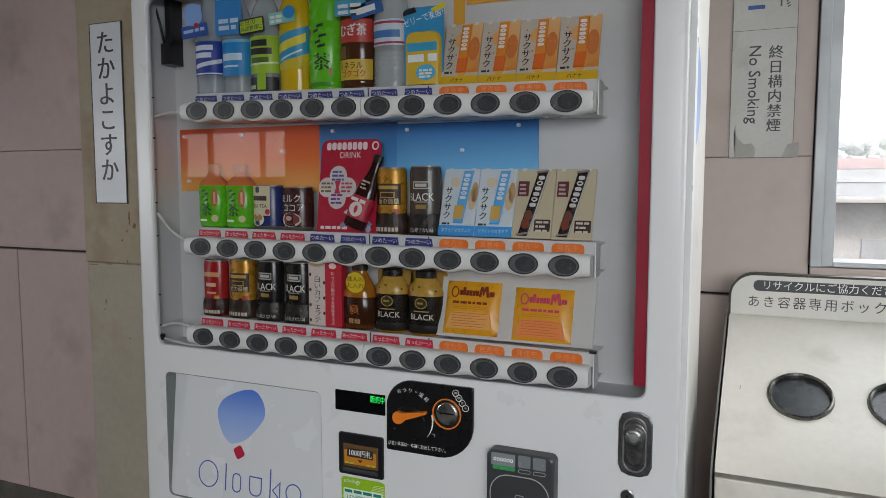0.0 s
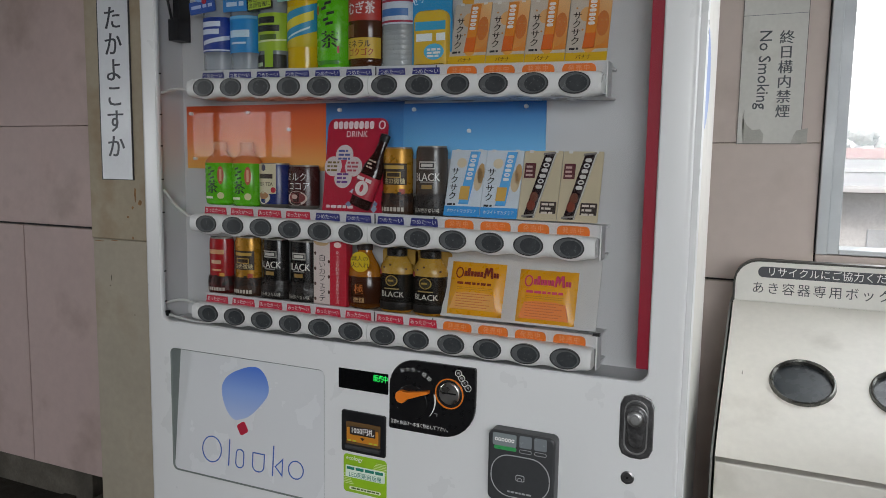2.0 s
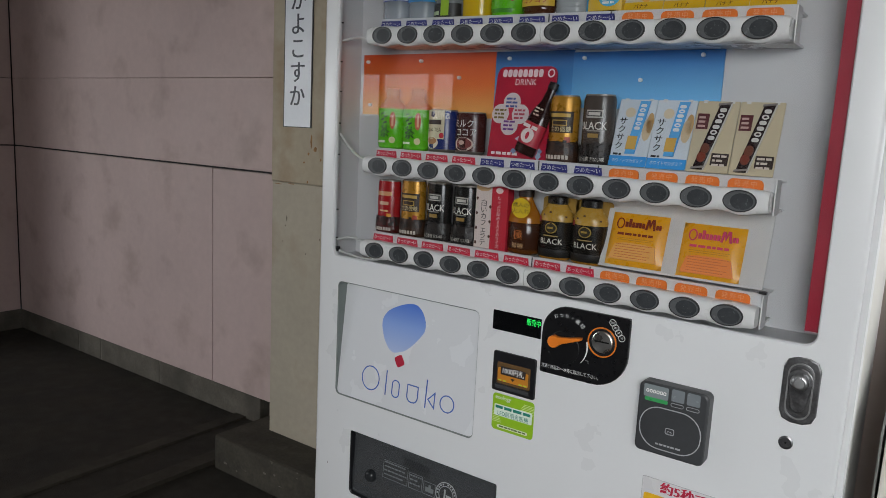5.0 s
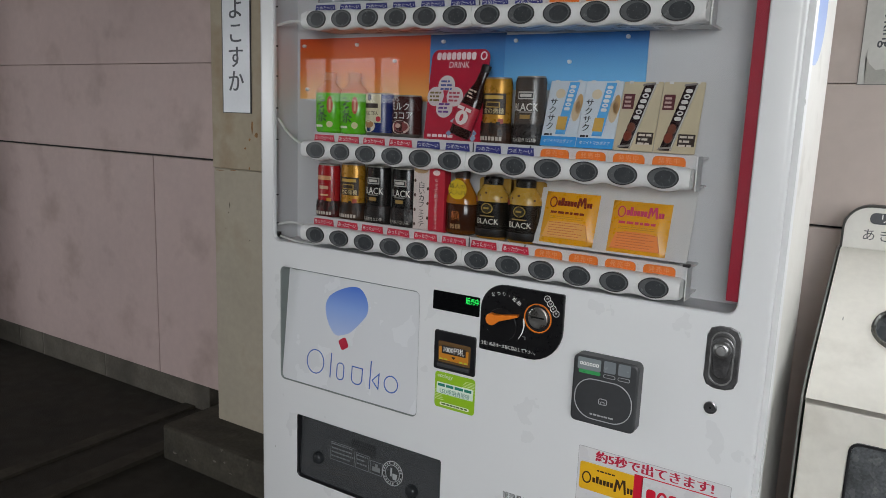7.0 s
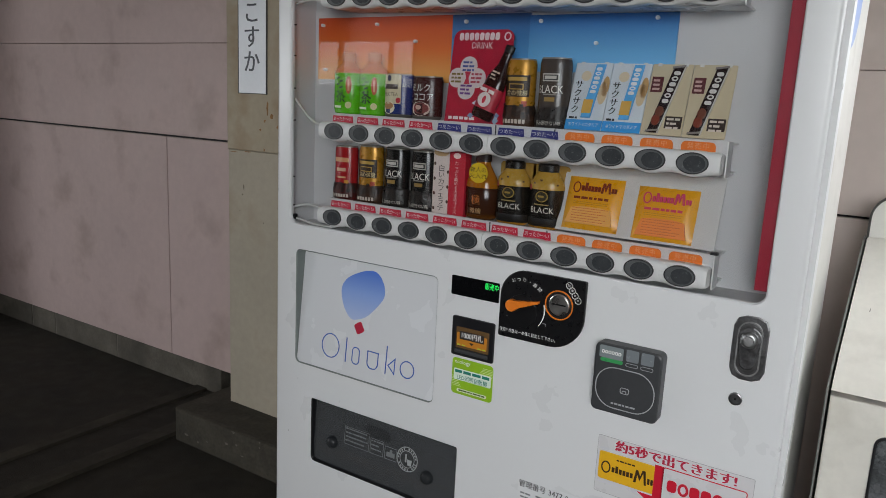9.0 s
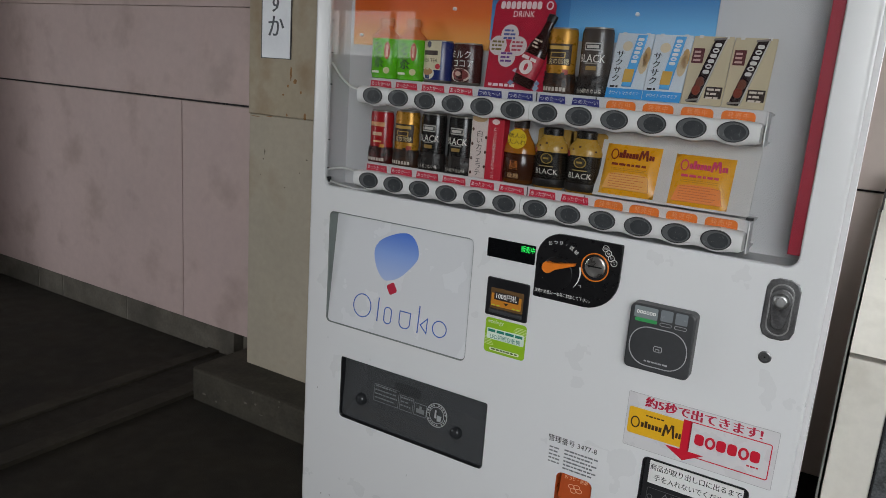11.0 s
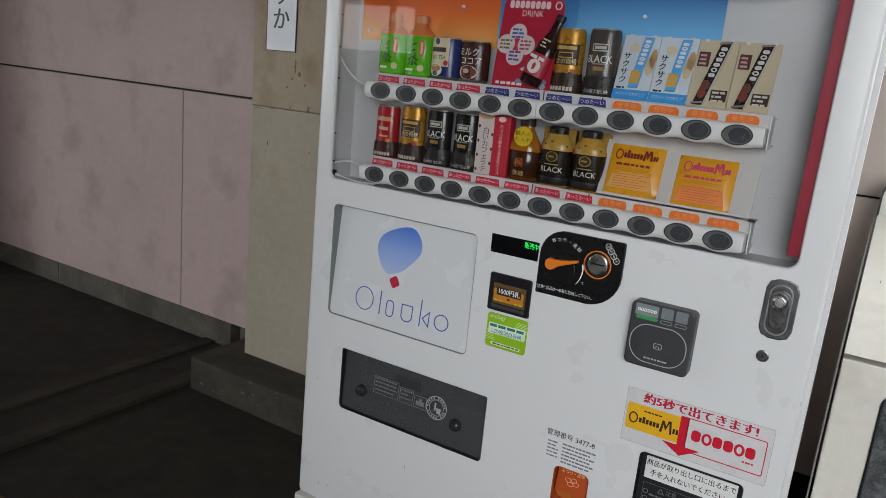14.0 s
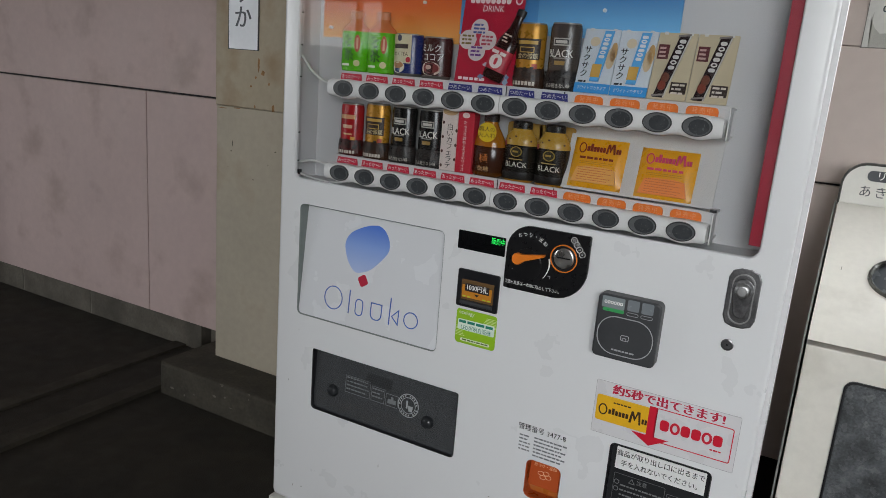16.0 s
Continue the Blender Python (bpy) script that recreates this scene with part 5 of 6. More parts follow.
def tag(t, w, z0, z1, material, extra=None, y=-0.036, tilt=0.0):
    """A printed neck tag in front of a bottle."""
    s = Shape()
    s.at = Matrix.Rotation(radians(tilt), 4, "Y")
    s.prism(rrect(-w / 2, w / 2, z0, z1, 0.003, 3), y, y + 0.001, material)
    if extra:
        extra(s, y - 0.0005)
    s.build("neck_tag", t, "printed neck tag")


def can(row, col, label, mats, h=0.128, r=0.0275, extra=None, dx=0.0, name="drink_can", flare=None, group="drink cans on show", caption=""):
    t = product(name, label, "can", group, row, col, dx=dx)
    rim = MATS.get("dull_can_rim") or mat("dull_can_rim", (0.30, 0.28, 0.25), 0.5, 0.8, vary=0.1)
    Shape().lathe([(0.0, 0.003), (r * 0.8, 0.0), (r * 0.93, 0.003), (r, 0.01)], rim).build("base_rim", t, "bare metal rim", smooth=True)
    Shape().lathe([(r * 0.94, h - 0.006), (r * 0.91, h - 0.001), (r * 0.86, h - 0.001), (r * 0.84, h - 0.006), (0.0, h - 0.006)], rim).build("top_rim", t, "bare metal rim", smooth=True)
    cut = [0.008] + [h * f for f, _ in mats[:-1]] + [h - 0.012]
    s = Shape()
    for k, (_, m) in enumerate(mats):
        s.lathe([(r, cut[k]), (r, cut[k + 1])], m)
    s.lathe([(r, h - 0.012), (r * 0.94, h - 0.004)], mats[-1][1])
    if extra:
        extra(s, r * 1.01)
    s.build("printed_wall", t, "printed can wall", smooth=True)
    if flare:
        s = Shape().lathe([(r * 1.1, 0.0), (r * 1.16, h * 0.06), (r * 1.15, h * 0.16), (r * 1.08, h * 0.24), (r * 1.02, h * 0.30), (r * 1.0, h * 0.31)], flare, 22)
        rb = random.Random(int(col * 7 + row))
        for k in range(40):
            a, z = rb.uniform(-88, 80), rb.uniform(h * 0.13, h * 0.30)
            s.patch(r * (1.17 - 0.5 * max(0.0, z / h - 0.14)), a, a + rb.uniform(7, 14), z, z + rb.uniform(0.003, 0.007), ink(rb.choice(("2a1e17", "241a16", "1c1512", "12100e"))))
        if caption:
            s.text(caption, 0.0, 0, h * 0.075, 0.0098, ink("c8c2b8"), bend=r * 1.19, wide=0.72)
        else:
            for k in range(7):
                s.patch(r * 1.19, -42 + 12 * k, -33 + 12 * k, h * 0.045, h * 0.105, ink("c8bfb2"))
        s.build("base_sleeve", t, "dark bean-patterned base sleeve")
    return t


CLEAR = milky("clear_bottle", "b9c2ca", 0.42)
WATER = milky("water_bottle", "c2c9cc", 0.45)
YELLOW_DRINK = ink("d9b21c", 0.15, "_drink")
GREEN_TEA = mat("green_tea_sleeve", rgb("63bf22")[:3], 0.25, vary=0.06, scale=25)
BROWN_TEA = ink("4b2a18", 0.12, "_tea")


def word(s, r, a0, a1, z0, z1, material, rise=0.0):
    """A wordmark as one plain bar round a bottle, rising along its length."""
    n = max(8, int((a1 - a0) / 5))
    for i in range(n):
        a, c = a0 + (a1 - a0) * i / n, a0 + (a1 - a0) * (i + 1) / n
        za, zc = rise * i / n, rise * (i + 1) / n
        s.add([(r * math.sin(radians(g)), -r * math.cos(radians(g)), z) for g, z in ((a, z0 + za), (c, z0 + zc), (c, z1 + zc), (a, z1 + za))], [(0, 1, 2, 3)], material)


def disc(s, r, a, z, ra, rz, material, n=18):
    """A flat oval mark bent round a can: ra in degrees, rz in metres."""
    pts = [(radians(a + ra * math.cos(2 * math.pi * i / n)), z + rz * math.sin(2 * math.pi * i / n)) for i in range(n)]
    s.add([(r * math.sin(g), -r * math.cos(g), h) for g, h in pts], [tuple(range(n))], material)


def ex1(s, r):
    word(s, r, -46, 40, 0.099, 0.110, ink("dfe6f2"))
    word(s, r, -46, 34, 0.083, 0.094, ink("dfe6f2"))
    word(s, r, -40, 80, 0.060, 0.069, ink("dfe6f2"), 0.012)
    word(s, r, -80, 80, 0.0475, 0.0505, ink("dfe6f2"))


def ex2(s, r):
    word(s, r, -44, 44, 0.074, 0.089, ink("cfe6f4"))
    word(s, r, -34, 30, 0.060, 0.064, ink("cfe6f4"))
    word(s, r, -80, 80, 0.112, 0.118, ink("6fb8e0"))


def ex3(s, r):
    word(s, r, -46, 30, 0.100, 0.113, PRINT_BLACK)
    word(s, r, -50, 48, 0.083, 0.096, PRINT_BLACK)
    word(s, r, -80, 80, 0.060, 0.064, ink("dfe8b0"), 0.004)
    word(s, r, -36, 36, 0.066, 0.077, ink("4f6a14"))
    word(s, r, -80, 80, 0.006, 0.036, PRINT_BLACK)
    word(s, r * 1.01, -8, 24, 0.010, 0.044, ink("9cc030"))
    word(s, r * 1.01, -60, -16, 0.012, 0.020, ink("b8c8a0"))


def ex4(s, r):
    word(s, r, -85, 85, 0.056, 0.112, ink("2f94c4"), 0.026)
    word(s, r * 1.006, -60, 66, 0.080, 0.098, ink("e6d23a"), 0.024)
    word(s, r * 1.006, -40, 50, 0.066, 0.070, ink("bfe0ea"), 0.02)


def ex5(s, r):
    s.text("茶", 0.004, 0, 0.058, 0.036, PRINT_BLACK, bend=r, bold=0.02)
    for z, a0, a1 in ((0.128, -10, 14), (0.118, -24, -4), (0.108, -2, 24), (0.096, -16, 4), (0.088, -6, 20)):
        word(s, r, a0, a1, z, z + 0.0055, PRINT_BLACK, 0.003)
    word(s, r, 34, 42, 0.034, 0.048, ink("b02a20"))
    word(s, r, -50, -38, 0.112, 0.128, ink("b02a20"))
    word(s, r, -40, 40, 0.012, 0.020, ink("3c8a1a"))


def ex6(s, r):
    s.patch(r, -80, 80, 0.095, 0.140, ink("b5342a"))
    s.text("むぎ茶", 0.0, 0, 0.117, 0.026, PRINT_WHITE, bend=r * 1.01, wide=0.75, bold=0.02)
    s.patch(r, -80, 80, 0.022, 0.062, ink("d8b23a"))
    s.text("ミネラル", -0.004, 0, 0.049, 0.016, PRINT_BLACK, bend=r * 1.02, wide=0.8, bold=0.02)
    s.text("ゴクゴク", 0.002, 0, 0.033, 0.016, ink("a03a20"), bend=r * 1.02, wide=0.8, bold=0.02)
    s.patch(r * 1.01, -70, -20, 0.064, 0.088, ink("7a4a24"))


def ex7(s, r):
    word(s, r, -85, 85, 0.1265, 0.131, ink("a02040"))
    word(s, r, -56, 50, 0.100, 0.114, ink("3a6fae"))
    word(s, r, -85, 85, 0.088, 0.092, ink("a02040"))


b = bottle(0, 1, "clear plastic drink bottle with a navy and white label", CLEAR, ink("1f3f9a"), ink("2a6fd0"), 0.047, 0.118, h=0.25, rise=0.034, extra=ex1, ribs=False)
tag(b, 0.062, 0.128, 0.155, ink("2353a8"), lambda s, y: s.bars(-0.026, 0.026, y, 0.146, 1, 0.01, 0.007, ink("b8c8e8"), 2).plate(rrect(-0.02, 0.022, 0.152, 0.2, 0.018), y, ink("8fb4ea")).plate(oval(0.006, 0.152, 0.006, 0.006, 12), y - 0.0005, PRINT_RED), tilt=-6)
b = bottle(0, 2, "clear plastic drink bottle with a light blue label", CLEAR, ink("2a8fd2"), ink("2a8fd0"), 0.043, 0.118, h=0.25, rise=0.034, extra=ex2, ribs=False)
tag(b, 0.06, 0.126, 0.2, ink("2f86c8"), lambda s, y: s.bars(-0.022, 0.024, y, 0.16, 2, 0.014, 0.009, ink("c9dcec"), 3))
b = bottle(0, 3, "clear plastic drink bottle with a lime and black label", CLEAR, ink("a5c432"), ink("e8e8e8"), 0.045, 0.12, h=0.25, rise=0.034, extra=ex3, ribs=False)
tag(b, 0.056, 0.126, 0.158, ink("1e1f1c"), lambda s, y: s.plate(rrect(-0.025, 0.025, 0.130, 0.155, 0.002), y, ink("b9d23a")).text("毎日の", -0.008, y - 0.0004, 0.149, 0.0125, PRINT_BLACK).text("体調管理に", 0.0, y - 0.0004, 0.137, 0.0115, PRINT_BLACK, wide=0.85), tilt=-5)
b = bottle(0, 4, "yellow drink bottle with a blue slanted label", YELLOW_DRINK, ink("d2b820"), ink("f0f0ec"), 0.05, 0.13, h=0.25, rise=0.034, extra=ex4, ribs=False)
tag(b, 0.056, 0.142, 0.166, ink("8ec8c0"), lambda s, y: s.bars(-0.024, 0.004, y, 0.160, 2, 0.009, 0.006, PRINT_WHITE, 4).plate(oval(0.016, 0.162, 0.013, 0.013, 20), y - 0.0003, ink("2a8ad0")), tilt=-4)
b = bottle(0, 5, "bright green tea bottle with black characters", GREEN_TEA, GREEN_TEA, ink("f2f2ee"), 0.02, 0.14, r=0.0315, h=0.25, rise=0.034, extra=ex5)
b = bottle(0, 6, "brown barley tea bottle with red and yellow labels", BROWN_TEA, BROWN_TEA, ink("2f6fae"), 0.02, 0.142, r=0.0315, h=0.25, rise=0.034, extra=ex6, shoulder=BROWN_TEA)
tag(b, 0.06, 0.146, 0.176, ink("4aa0c8"), lambda s, y: s.bars(-0.024, 0.024, y, 0.168, 2, 0.012, 0.007, PRINT_WHITE, 5))
b = bottle(0, 7, "clear water bottle with a white and blue label", WATER, ink("c7d2de"), ink("3f6fae"), 0.086, 0.134, h=0.25, rise=0.034, extra=ex7)
tag(b, 0.062, 0.146, 0.172, ink("2f5f9e"), lambda s, y: s.bars(-0.02, 0.026, y, 0.165, 1, 0.012, 0.012, PRINT_WHITE, 6), tilt=-12)

# drink pouch with its card
t = product("jelly_pouch", "yellow jelly drink pouch on a blue card", "pouch", "drink pouches on show", 0, 8)
s = Shape().prism(rrect(-0.035, 0.036, 0.0, 0.155, 0.004), -0.012, -0.009, ink("2c8fc4"))
s.text("ゼリーで炭酸!?", 0.002, -0.0128, 0.134, 0.0165, ink("f0f4f6"), wide=0.72, turn=14)
s.prism([(-0.038, 0.14), (-0.012, 0.146), (-0.016, 0.156), (-0.036, 0.150)], -0.0128, -0.012, PRINT_BLACK).prism([(0.016, 0.142), (0.04, 0.15), (0.036, 0.160), (0.014, 0.150)], -0.0128, -0.012, ink("e0d030"))
s.build("card", t, "blue display card")
s = Shape().prism(rrect(-0.029, 0.033, 0.0, 0.108, (0.006, 0.006, 0.016, 0.016)), -0.03, -0.012, ink("d9b43a", 0.22), 0.008)
s.build("pouch", t, "yellow foil pouch", smooth=True)
s = Shape().bars(-0.024, 0.03, -0.0306, 0.086, 1, 0.01, 0.016, ink("3aa0c8"), 8).bars(-0.022, 0.03, -0.0306, 0.064, 1, 0.01, 0.014, ink("e8f0f0"), 9)
s.plate(oval(0.010, 0.03, 0.018, 0.015, 18), -0.0306, ink("4fb0d8")).bars(-0.002, 0.022, -0.031, 0.036, 3, 0.006, 0.004, PRINT_WHITE, 4)
s.build("print", t, "blue and white print")


def display_card(row, x0, w, h, label, material, prints, group="snack cards on show", lean=17, y=0.036, category="card"):
    """A leaning printed card on a shelf."""
    t = thing("display_card", label, category, group, at=Matrix.Translation((x0 + w / 2, y, SHELF[row] + sag(row, x0 + w / 2) + 0.0045)) @ Matrix.Rotation(radians(-lean), 4, "X"))
    Shape().prism(rrect(-w / 2, w / 2, 0.0, h, 0.002, 2), 0.0, 0.0025, material, 0.0006).build("sheet", t)
    for k in (-0.32, 0.32):
        Shape().box(k * w - 0.0035, k * w + 0.0035, -0.0012, 0.0035, h - 0.004, h + 0.0012, CABLE).build("clip", t, "small clear clip")
    prints(t, w, h)
    return t


def stick(s, cx, z0, z1, w, material, marks, slant=0.0):
    """A snack bar wrapper with crimped ends, its wordmark as a row of plain blocks."""
    dx = slant * (z1 - z0)
    s.prism([(cx - w / 2, z0), (cx + w / 2, z0), (cx + w / 2 + dx, z1), (cx - w / 2 + dx, z1)], -0.005, -0.0005, material, 0.002)
    n = 6
    for k in range(n):
        za = z1 - (z1 - z0) * (0.06 + 0.085 * k)
        zb = za - (z1 - z0) * 0.074
        o = slant * (za - z0)
        mid, half = (za + zb) / 2, (za - zb) / 2
        if k % 3 == 1:
            s.band(oval(cx + o, mid, w * 0.31, half, 14), w * 0.13, -0.0056, -0.005, marks)
        else:
            s.prism(rrect(cx - w * 0.31 + o, cx + w * 0.31 + o, mid - half * 0.8, mid + half * 0.8, half * 0.7, 3), -0.0056, -0.005, marks)


def banana(t, w, h):
    s = Shape()
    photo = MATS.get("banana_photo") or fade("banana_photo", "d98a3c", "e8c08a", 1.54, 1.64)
    s.plate([(-w / 2, 0), (w / 2, 0), (w / 2, h * 0.15), (-w / 2, h * 0.15)], -0.0006, ink("d8b01c"))
    s.text("バナナ", -0.004, -0.001, h * 0.075, 0.0095, ink("5a3a10"), bold=0.02)
    rnd2 = random.Random(3)
    s.prism([(-w * 0.12, h * 0.2), (w / 2, h * 0.2), (w / 2, h), (w * 0.05, h)], -0.0004, 0.0, photo)
    for cx, cz, rx, rz, c in ((0.018, 0.055, 0.014, 0.022, "d9974e"), (0.024, 0.075, 0.011, 0.024, "c8763a"), (-0.006, 0.095, 0.012, 0.014, "dfae72"), (0.004, 0.035, 0.012, 0.016, "e0a452")):
        s.plate(oval(cx, cz * h / 0.13, rx, rz, 16), -0.0006 - 0.0002 * rnd2.random(), ink(c))
    for k in range(9):
        s.plate(oval(rnd2.uniform(-0.025, 0.03), rnd2.uniform(0.045, h - 0.01), 0.002, 0.002, 8), -0.0009, ink("c88a4a"))
    s.build("print", t, "orange and yellow fruit print")
    s = Shape()
    stick(s, 0.004, h * 0.2, h * 0.97, 0.019, ink("dd8a2e"), PRINT_WHITE, 0.02)
    s.prism([(-0.006, h * 0.2), (0.013, h * 0.2), (0.0145, h * 0.42), (-0.0045, h * 0.42)], -0.0058, -0.004, ink("d86a28"))
    s.build("wrapper", t, "orange snack bar wrapper")
    Shape().column("サクサク", -w * 0.30, -0.001, h * 0.70, 0.0168, 0.0158, ink("2a1c14"), bold=0.02).bars(-w * 0.42, -w * 0.2, -0.001, h * 0.225, 1, 0.005, 0.004, PRINT_BLACK, 3).build("lettering", t, "dark vertical characters")


def macadamia(t, w, h):
    s = Shape()
    s.plate([(-w / 2, 0), (w / 2, 0), (w / 2, h * 0.15), (-w / 2, h * 0.15)], -0.0006, ink("3a9ade"))
    s.text("ホワイトマカダミア", 0.0, -0.001, h * 0.075, 0.0085, PRINT_WHITE, wide=0.8)
    for cx, cz, rx, rz, c in ((0.026, 0.55, 0.009, 0.022, "d9c09a"), (0.03, 0.65, 0.007, 0.02, "c9a06a"), (-0.012, 0.8, 0.01, 0.01, "e2cfae")):
        s.plate(oval(cx, cz * h, rx, rz, 16), -0.0006, ink(c))
    s.build("print", t, "blue and white nut print")
    s = Shape()
    stick(s, 0.002, h * 0.18, h * 0.97, 0.019, ink("5aaee8"), PRINT_WHITE, 0.12)
    s.prism([(-0.007, h * 0.24), (0.012, h * 0.24), (0.013, h * 0.44), (-0.006, h * 0.44)], -0.0058, -0.004, ink("d8aa52"))
    s.build("wrapper", t, "pale blue snack bar wrapper")
    Shape().column("サクサク", -w * 0.31, -0.001, h * 0.66, 0.0168, 0.0162, ink("1c1c1c"), bold=0.02).bars(-w * 0.42, -w * 0.2, -0.001, h * 0.19, 1, 0.005, 0.004, PRINT_BLACK, 3).build("lettering", t, "dark vertical characters")


def almond(t, w, h):
    s = Shape()
    s.plate(rrect(-0.033, -0.012, h * 0.60, h * 0.82, 0.001), -0.0006, ink("5a2428"))
    s.bars(-0.030, -0.015, -0.001, h * 0.78, 3, 0.008, 0.004, ink("c8a8a0"), 5)
    s.plate(rrect(0.004, 0.034, h * 0.10, h * 0.27, 0.001), -0.0006, ink("2c1c16"))
    s.bars(0.007, 0.031, -0.001, h * 0.245, 3, 0.008, 0.004, ink("d8ccc0"), 6)
    s.build("print", t, "dark print blocks")
    s = Shape()
    stick(s, -0.016, h * 0.03, h * 0.95, 0.019, ink("2b2021", 0.25), ink("d6d0cc"), 0.24)
    s.prism([(-0.0065, h * 0.03), (-0.0045, h * 0.03), (-0.0045 + 0.24 * h * 0.92, h * 0.95), (-0.0065 + 0.24 * h * 0.92, h * 0.95)], -0.0045, -0.0005, ink("c9c4be", 0.2))
    s.prism(oval(-0.008, h * 0.32, 0.008, 0.010, 14), -0.0062, -0.005, ink("6a3a28"), 0.001).prism(oval(-0.012, h * 0.2, 0.008, 0.010, 14), -0.0062, -0.005, ink("7a3420"), 0.001)
    for z in (h * 0.03, h * 0.925):
        o = 0.24 * (z - h * 0.03)
        s.prism([(-0.0270 + o, z), (-0.0045 + o, z + 0.003), (-0.0040 + o, z + 0.0065), (-0.0265 + o, z + 0.0035)], -0.0064, -0.004, ink("8d8682", 0.25))
    s.build("wrapper", t, "dark chocolate snack bar wrapper")


# Banana cards' white is greyed for the dimmer light at the display top.
CARD_WHITE_DIM, CARD_CREAM = ink("c6beb2"), ink("cbbd9f")
CX = 0.7080
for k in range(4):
    display_card(0, CX + 0.003 + 0.0745 * k, 0.0735, 0.124, "white and orange banana snack bar card", CARD_WHITE_DIM, banana)
for k in range(2):
    display_card(1, CX - 0.002 + 0.0745 * k, 0.0735, 0.132, "white and blue macadamia snack bar card", ink("d6dde2"), macadamia)
for k in range(2):
    display_card(1, CX + 0.147 + 0.0745 * k, 0.0735, 0.132, "cream almond chocolate snack bar card", CARD_CREAM, almond)


def plain_print(t, w, h):
    Shape().box(-w / 2, w / 2, -0.003, -0.0005, 0.0, 0.004, INNER_WHITE).build("ledge", t, "thin white ledge")


display_card(2, CX - 0.004, 0.304, 0.134, "plain white leaning card behind two snack packets", ink("c9c9c7"), plain_print, "", 17, 0.036)


def packet(x, dz, label, mark, low):
    """A pillow-shaped snack packet with a wordmark of plain shapes."""
    t = thing("snack_packet", label, "packet", "snack packets on show", at=Matrix.Translation((x, 0.0385, SHELF[2] + sag(2, x) + 0.0045)) @ Matrix.Rotation(radians(-17), 4, "X") @ Matrix.Translation((0, 0, dz)))
    w, h = 0.112, 0.103
    n, s = 10, Shape()
    verts, faces = [], []
    for i in range(n + 1):
        for j in range(n + 1):
            u, v = i / n, j / n
            puff = 0.011 * (math.sin(math.pi * u) ** 0.35) * (math.sin(math.pi * v) ** 0.35) if 0 < i < n and 0 < j < n else 0.0
            verts.append((-w / 2 + w * u, -0.003 - puff, h * v))
    for i in range(n):
        for j in range(n):
            a = i * (n + 1) + j
            faces.append((a, a + n + 1, a + n + 2, a + 1))
    s.add(verts, faces, ink("e3a21c", 0.3, "_packet"))
    s.box(-w / 2, w / 2, -0.003, -0.0005, 0.0, h, ink("e3a21c", 0.3, "_packet"))
    s.build("pack", t, "yellow packet", smooth=True)
    s = Shape()
    y = -0.0145
    s.prism([(-0.047, 0.010), (0.047, 0.010), (0.039, 0.040), (0.02, 0.0435), (-0.02, 0.0435), (-0.039, 0.040)], y, y + 0.004, low)
    s.bars(-0.036, 0.036, y - 0.0004, 0.0405, 6, 0.0050, 0.0014, ink("c8703c"), 3)
    s.build("picture", t, "pale orange printed field")
    s = Shape()
    s.band(oval(-0.034, 0.080, 0.008, 0.011, 18), 0.0024, y - 0.0006, y, mark)
    for k in range(6):
        s.box(-0.0245 + 0.0066 * k, -0.0195 + 0.0066 * k, y - 0.0006, y + 0.002, 0.074, 0.084 + (0.006 if k == 1 else 0), mark)
    s.prism([(0.0150, 0.072), (0.019, 0.072), (0.0205, 0.086), (0.024, 0.075), (0.028, 0.088), (0.031, 0.072), (0.0345, 0.072), (0.032, 0.093), (0.027, 0.093), (0.0245, 0.084), (0.022, 0.092), (0.018, 0.092)], y - 0.0006, y + 0.002, mark)
    for k in range(2):
        s.box(0.036 + 0.0055 * k, 0.040 + 0.0055 * k, y - 0.0006, y + 0.002, 0.074, 0.083, mark)
    s.bars(-0.037, 0.036, y - 0.0006, 0.0625, 1, 0.01, 0.0048, mark, 12)
    s.bars(-0.036, 0.036, y - 0.0006, 0.0525, 2, 0.0035, 0.0012, ink("b8862a"), 5)
    s.build("print", t, "printed marks")


packet(0.772, 0.005, "yellow snack packet with dark red print", ink("7a2414"), ink("e6aa5c"))
packet(0.912, 0.000, "yellow snack packet with pink print", ink("c83868"), ink("ec8c48"))


# row of hot drinks, middle shelf
def leaf(s, r):
    s.text("茶", -0.002, 0, 0.038, 0.03, ink("143414"), bend=r, wide=0.9, bold=0.03)
    for z, a0, a1 in ((0.078, -24, -6), (0.071, -10, 8), (0.064, -24, -8), (0.057, -12, 6)):
        word(s, r, a0, a1, z, z + 0.004, ink("143414"), 0.003)
    disc(s, r * 1.01, 30, 0.066, 12, 0.020, ink("c25a3c"))
    word(s, r * 1.02, 26, 34, 0.053, 0.079, ink("e0b090"))
    disc(s, r * 1.01, 30, 0.021, 13, 0.0075, ink("d8d0a0"))
    s.patch(r, -40, 0, 0.014, 0.019, ink("eef2d8"))


# Clear neck and cap carry the reflected poster's orange as solid colour.
POSTER_ORANGE = ink("d98450", 0.15, "_neck")
for c in (1, 2):
    bottle(1, c, "small bright green hot tea bottle, poster's orange painted on neck and cap", GREEN_TEA, GREEN_TEA, ink("d98f62"), 0.012, 0.092, r=0.0315, h=0.140, extra=leaf, shoulder=POSTER_ORANGE)


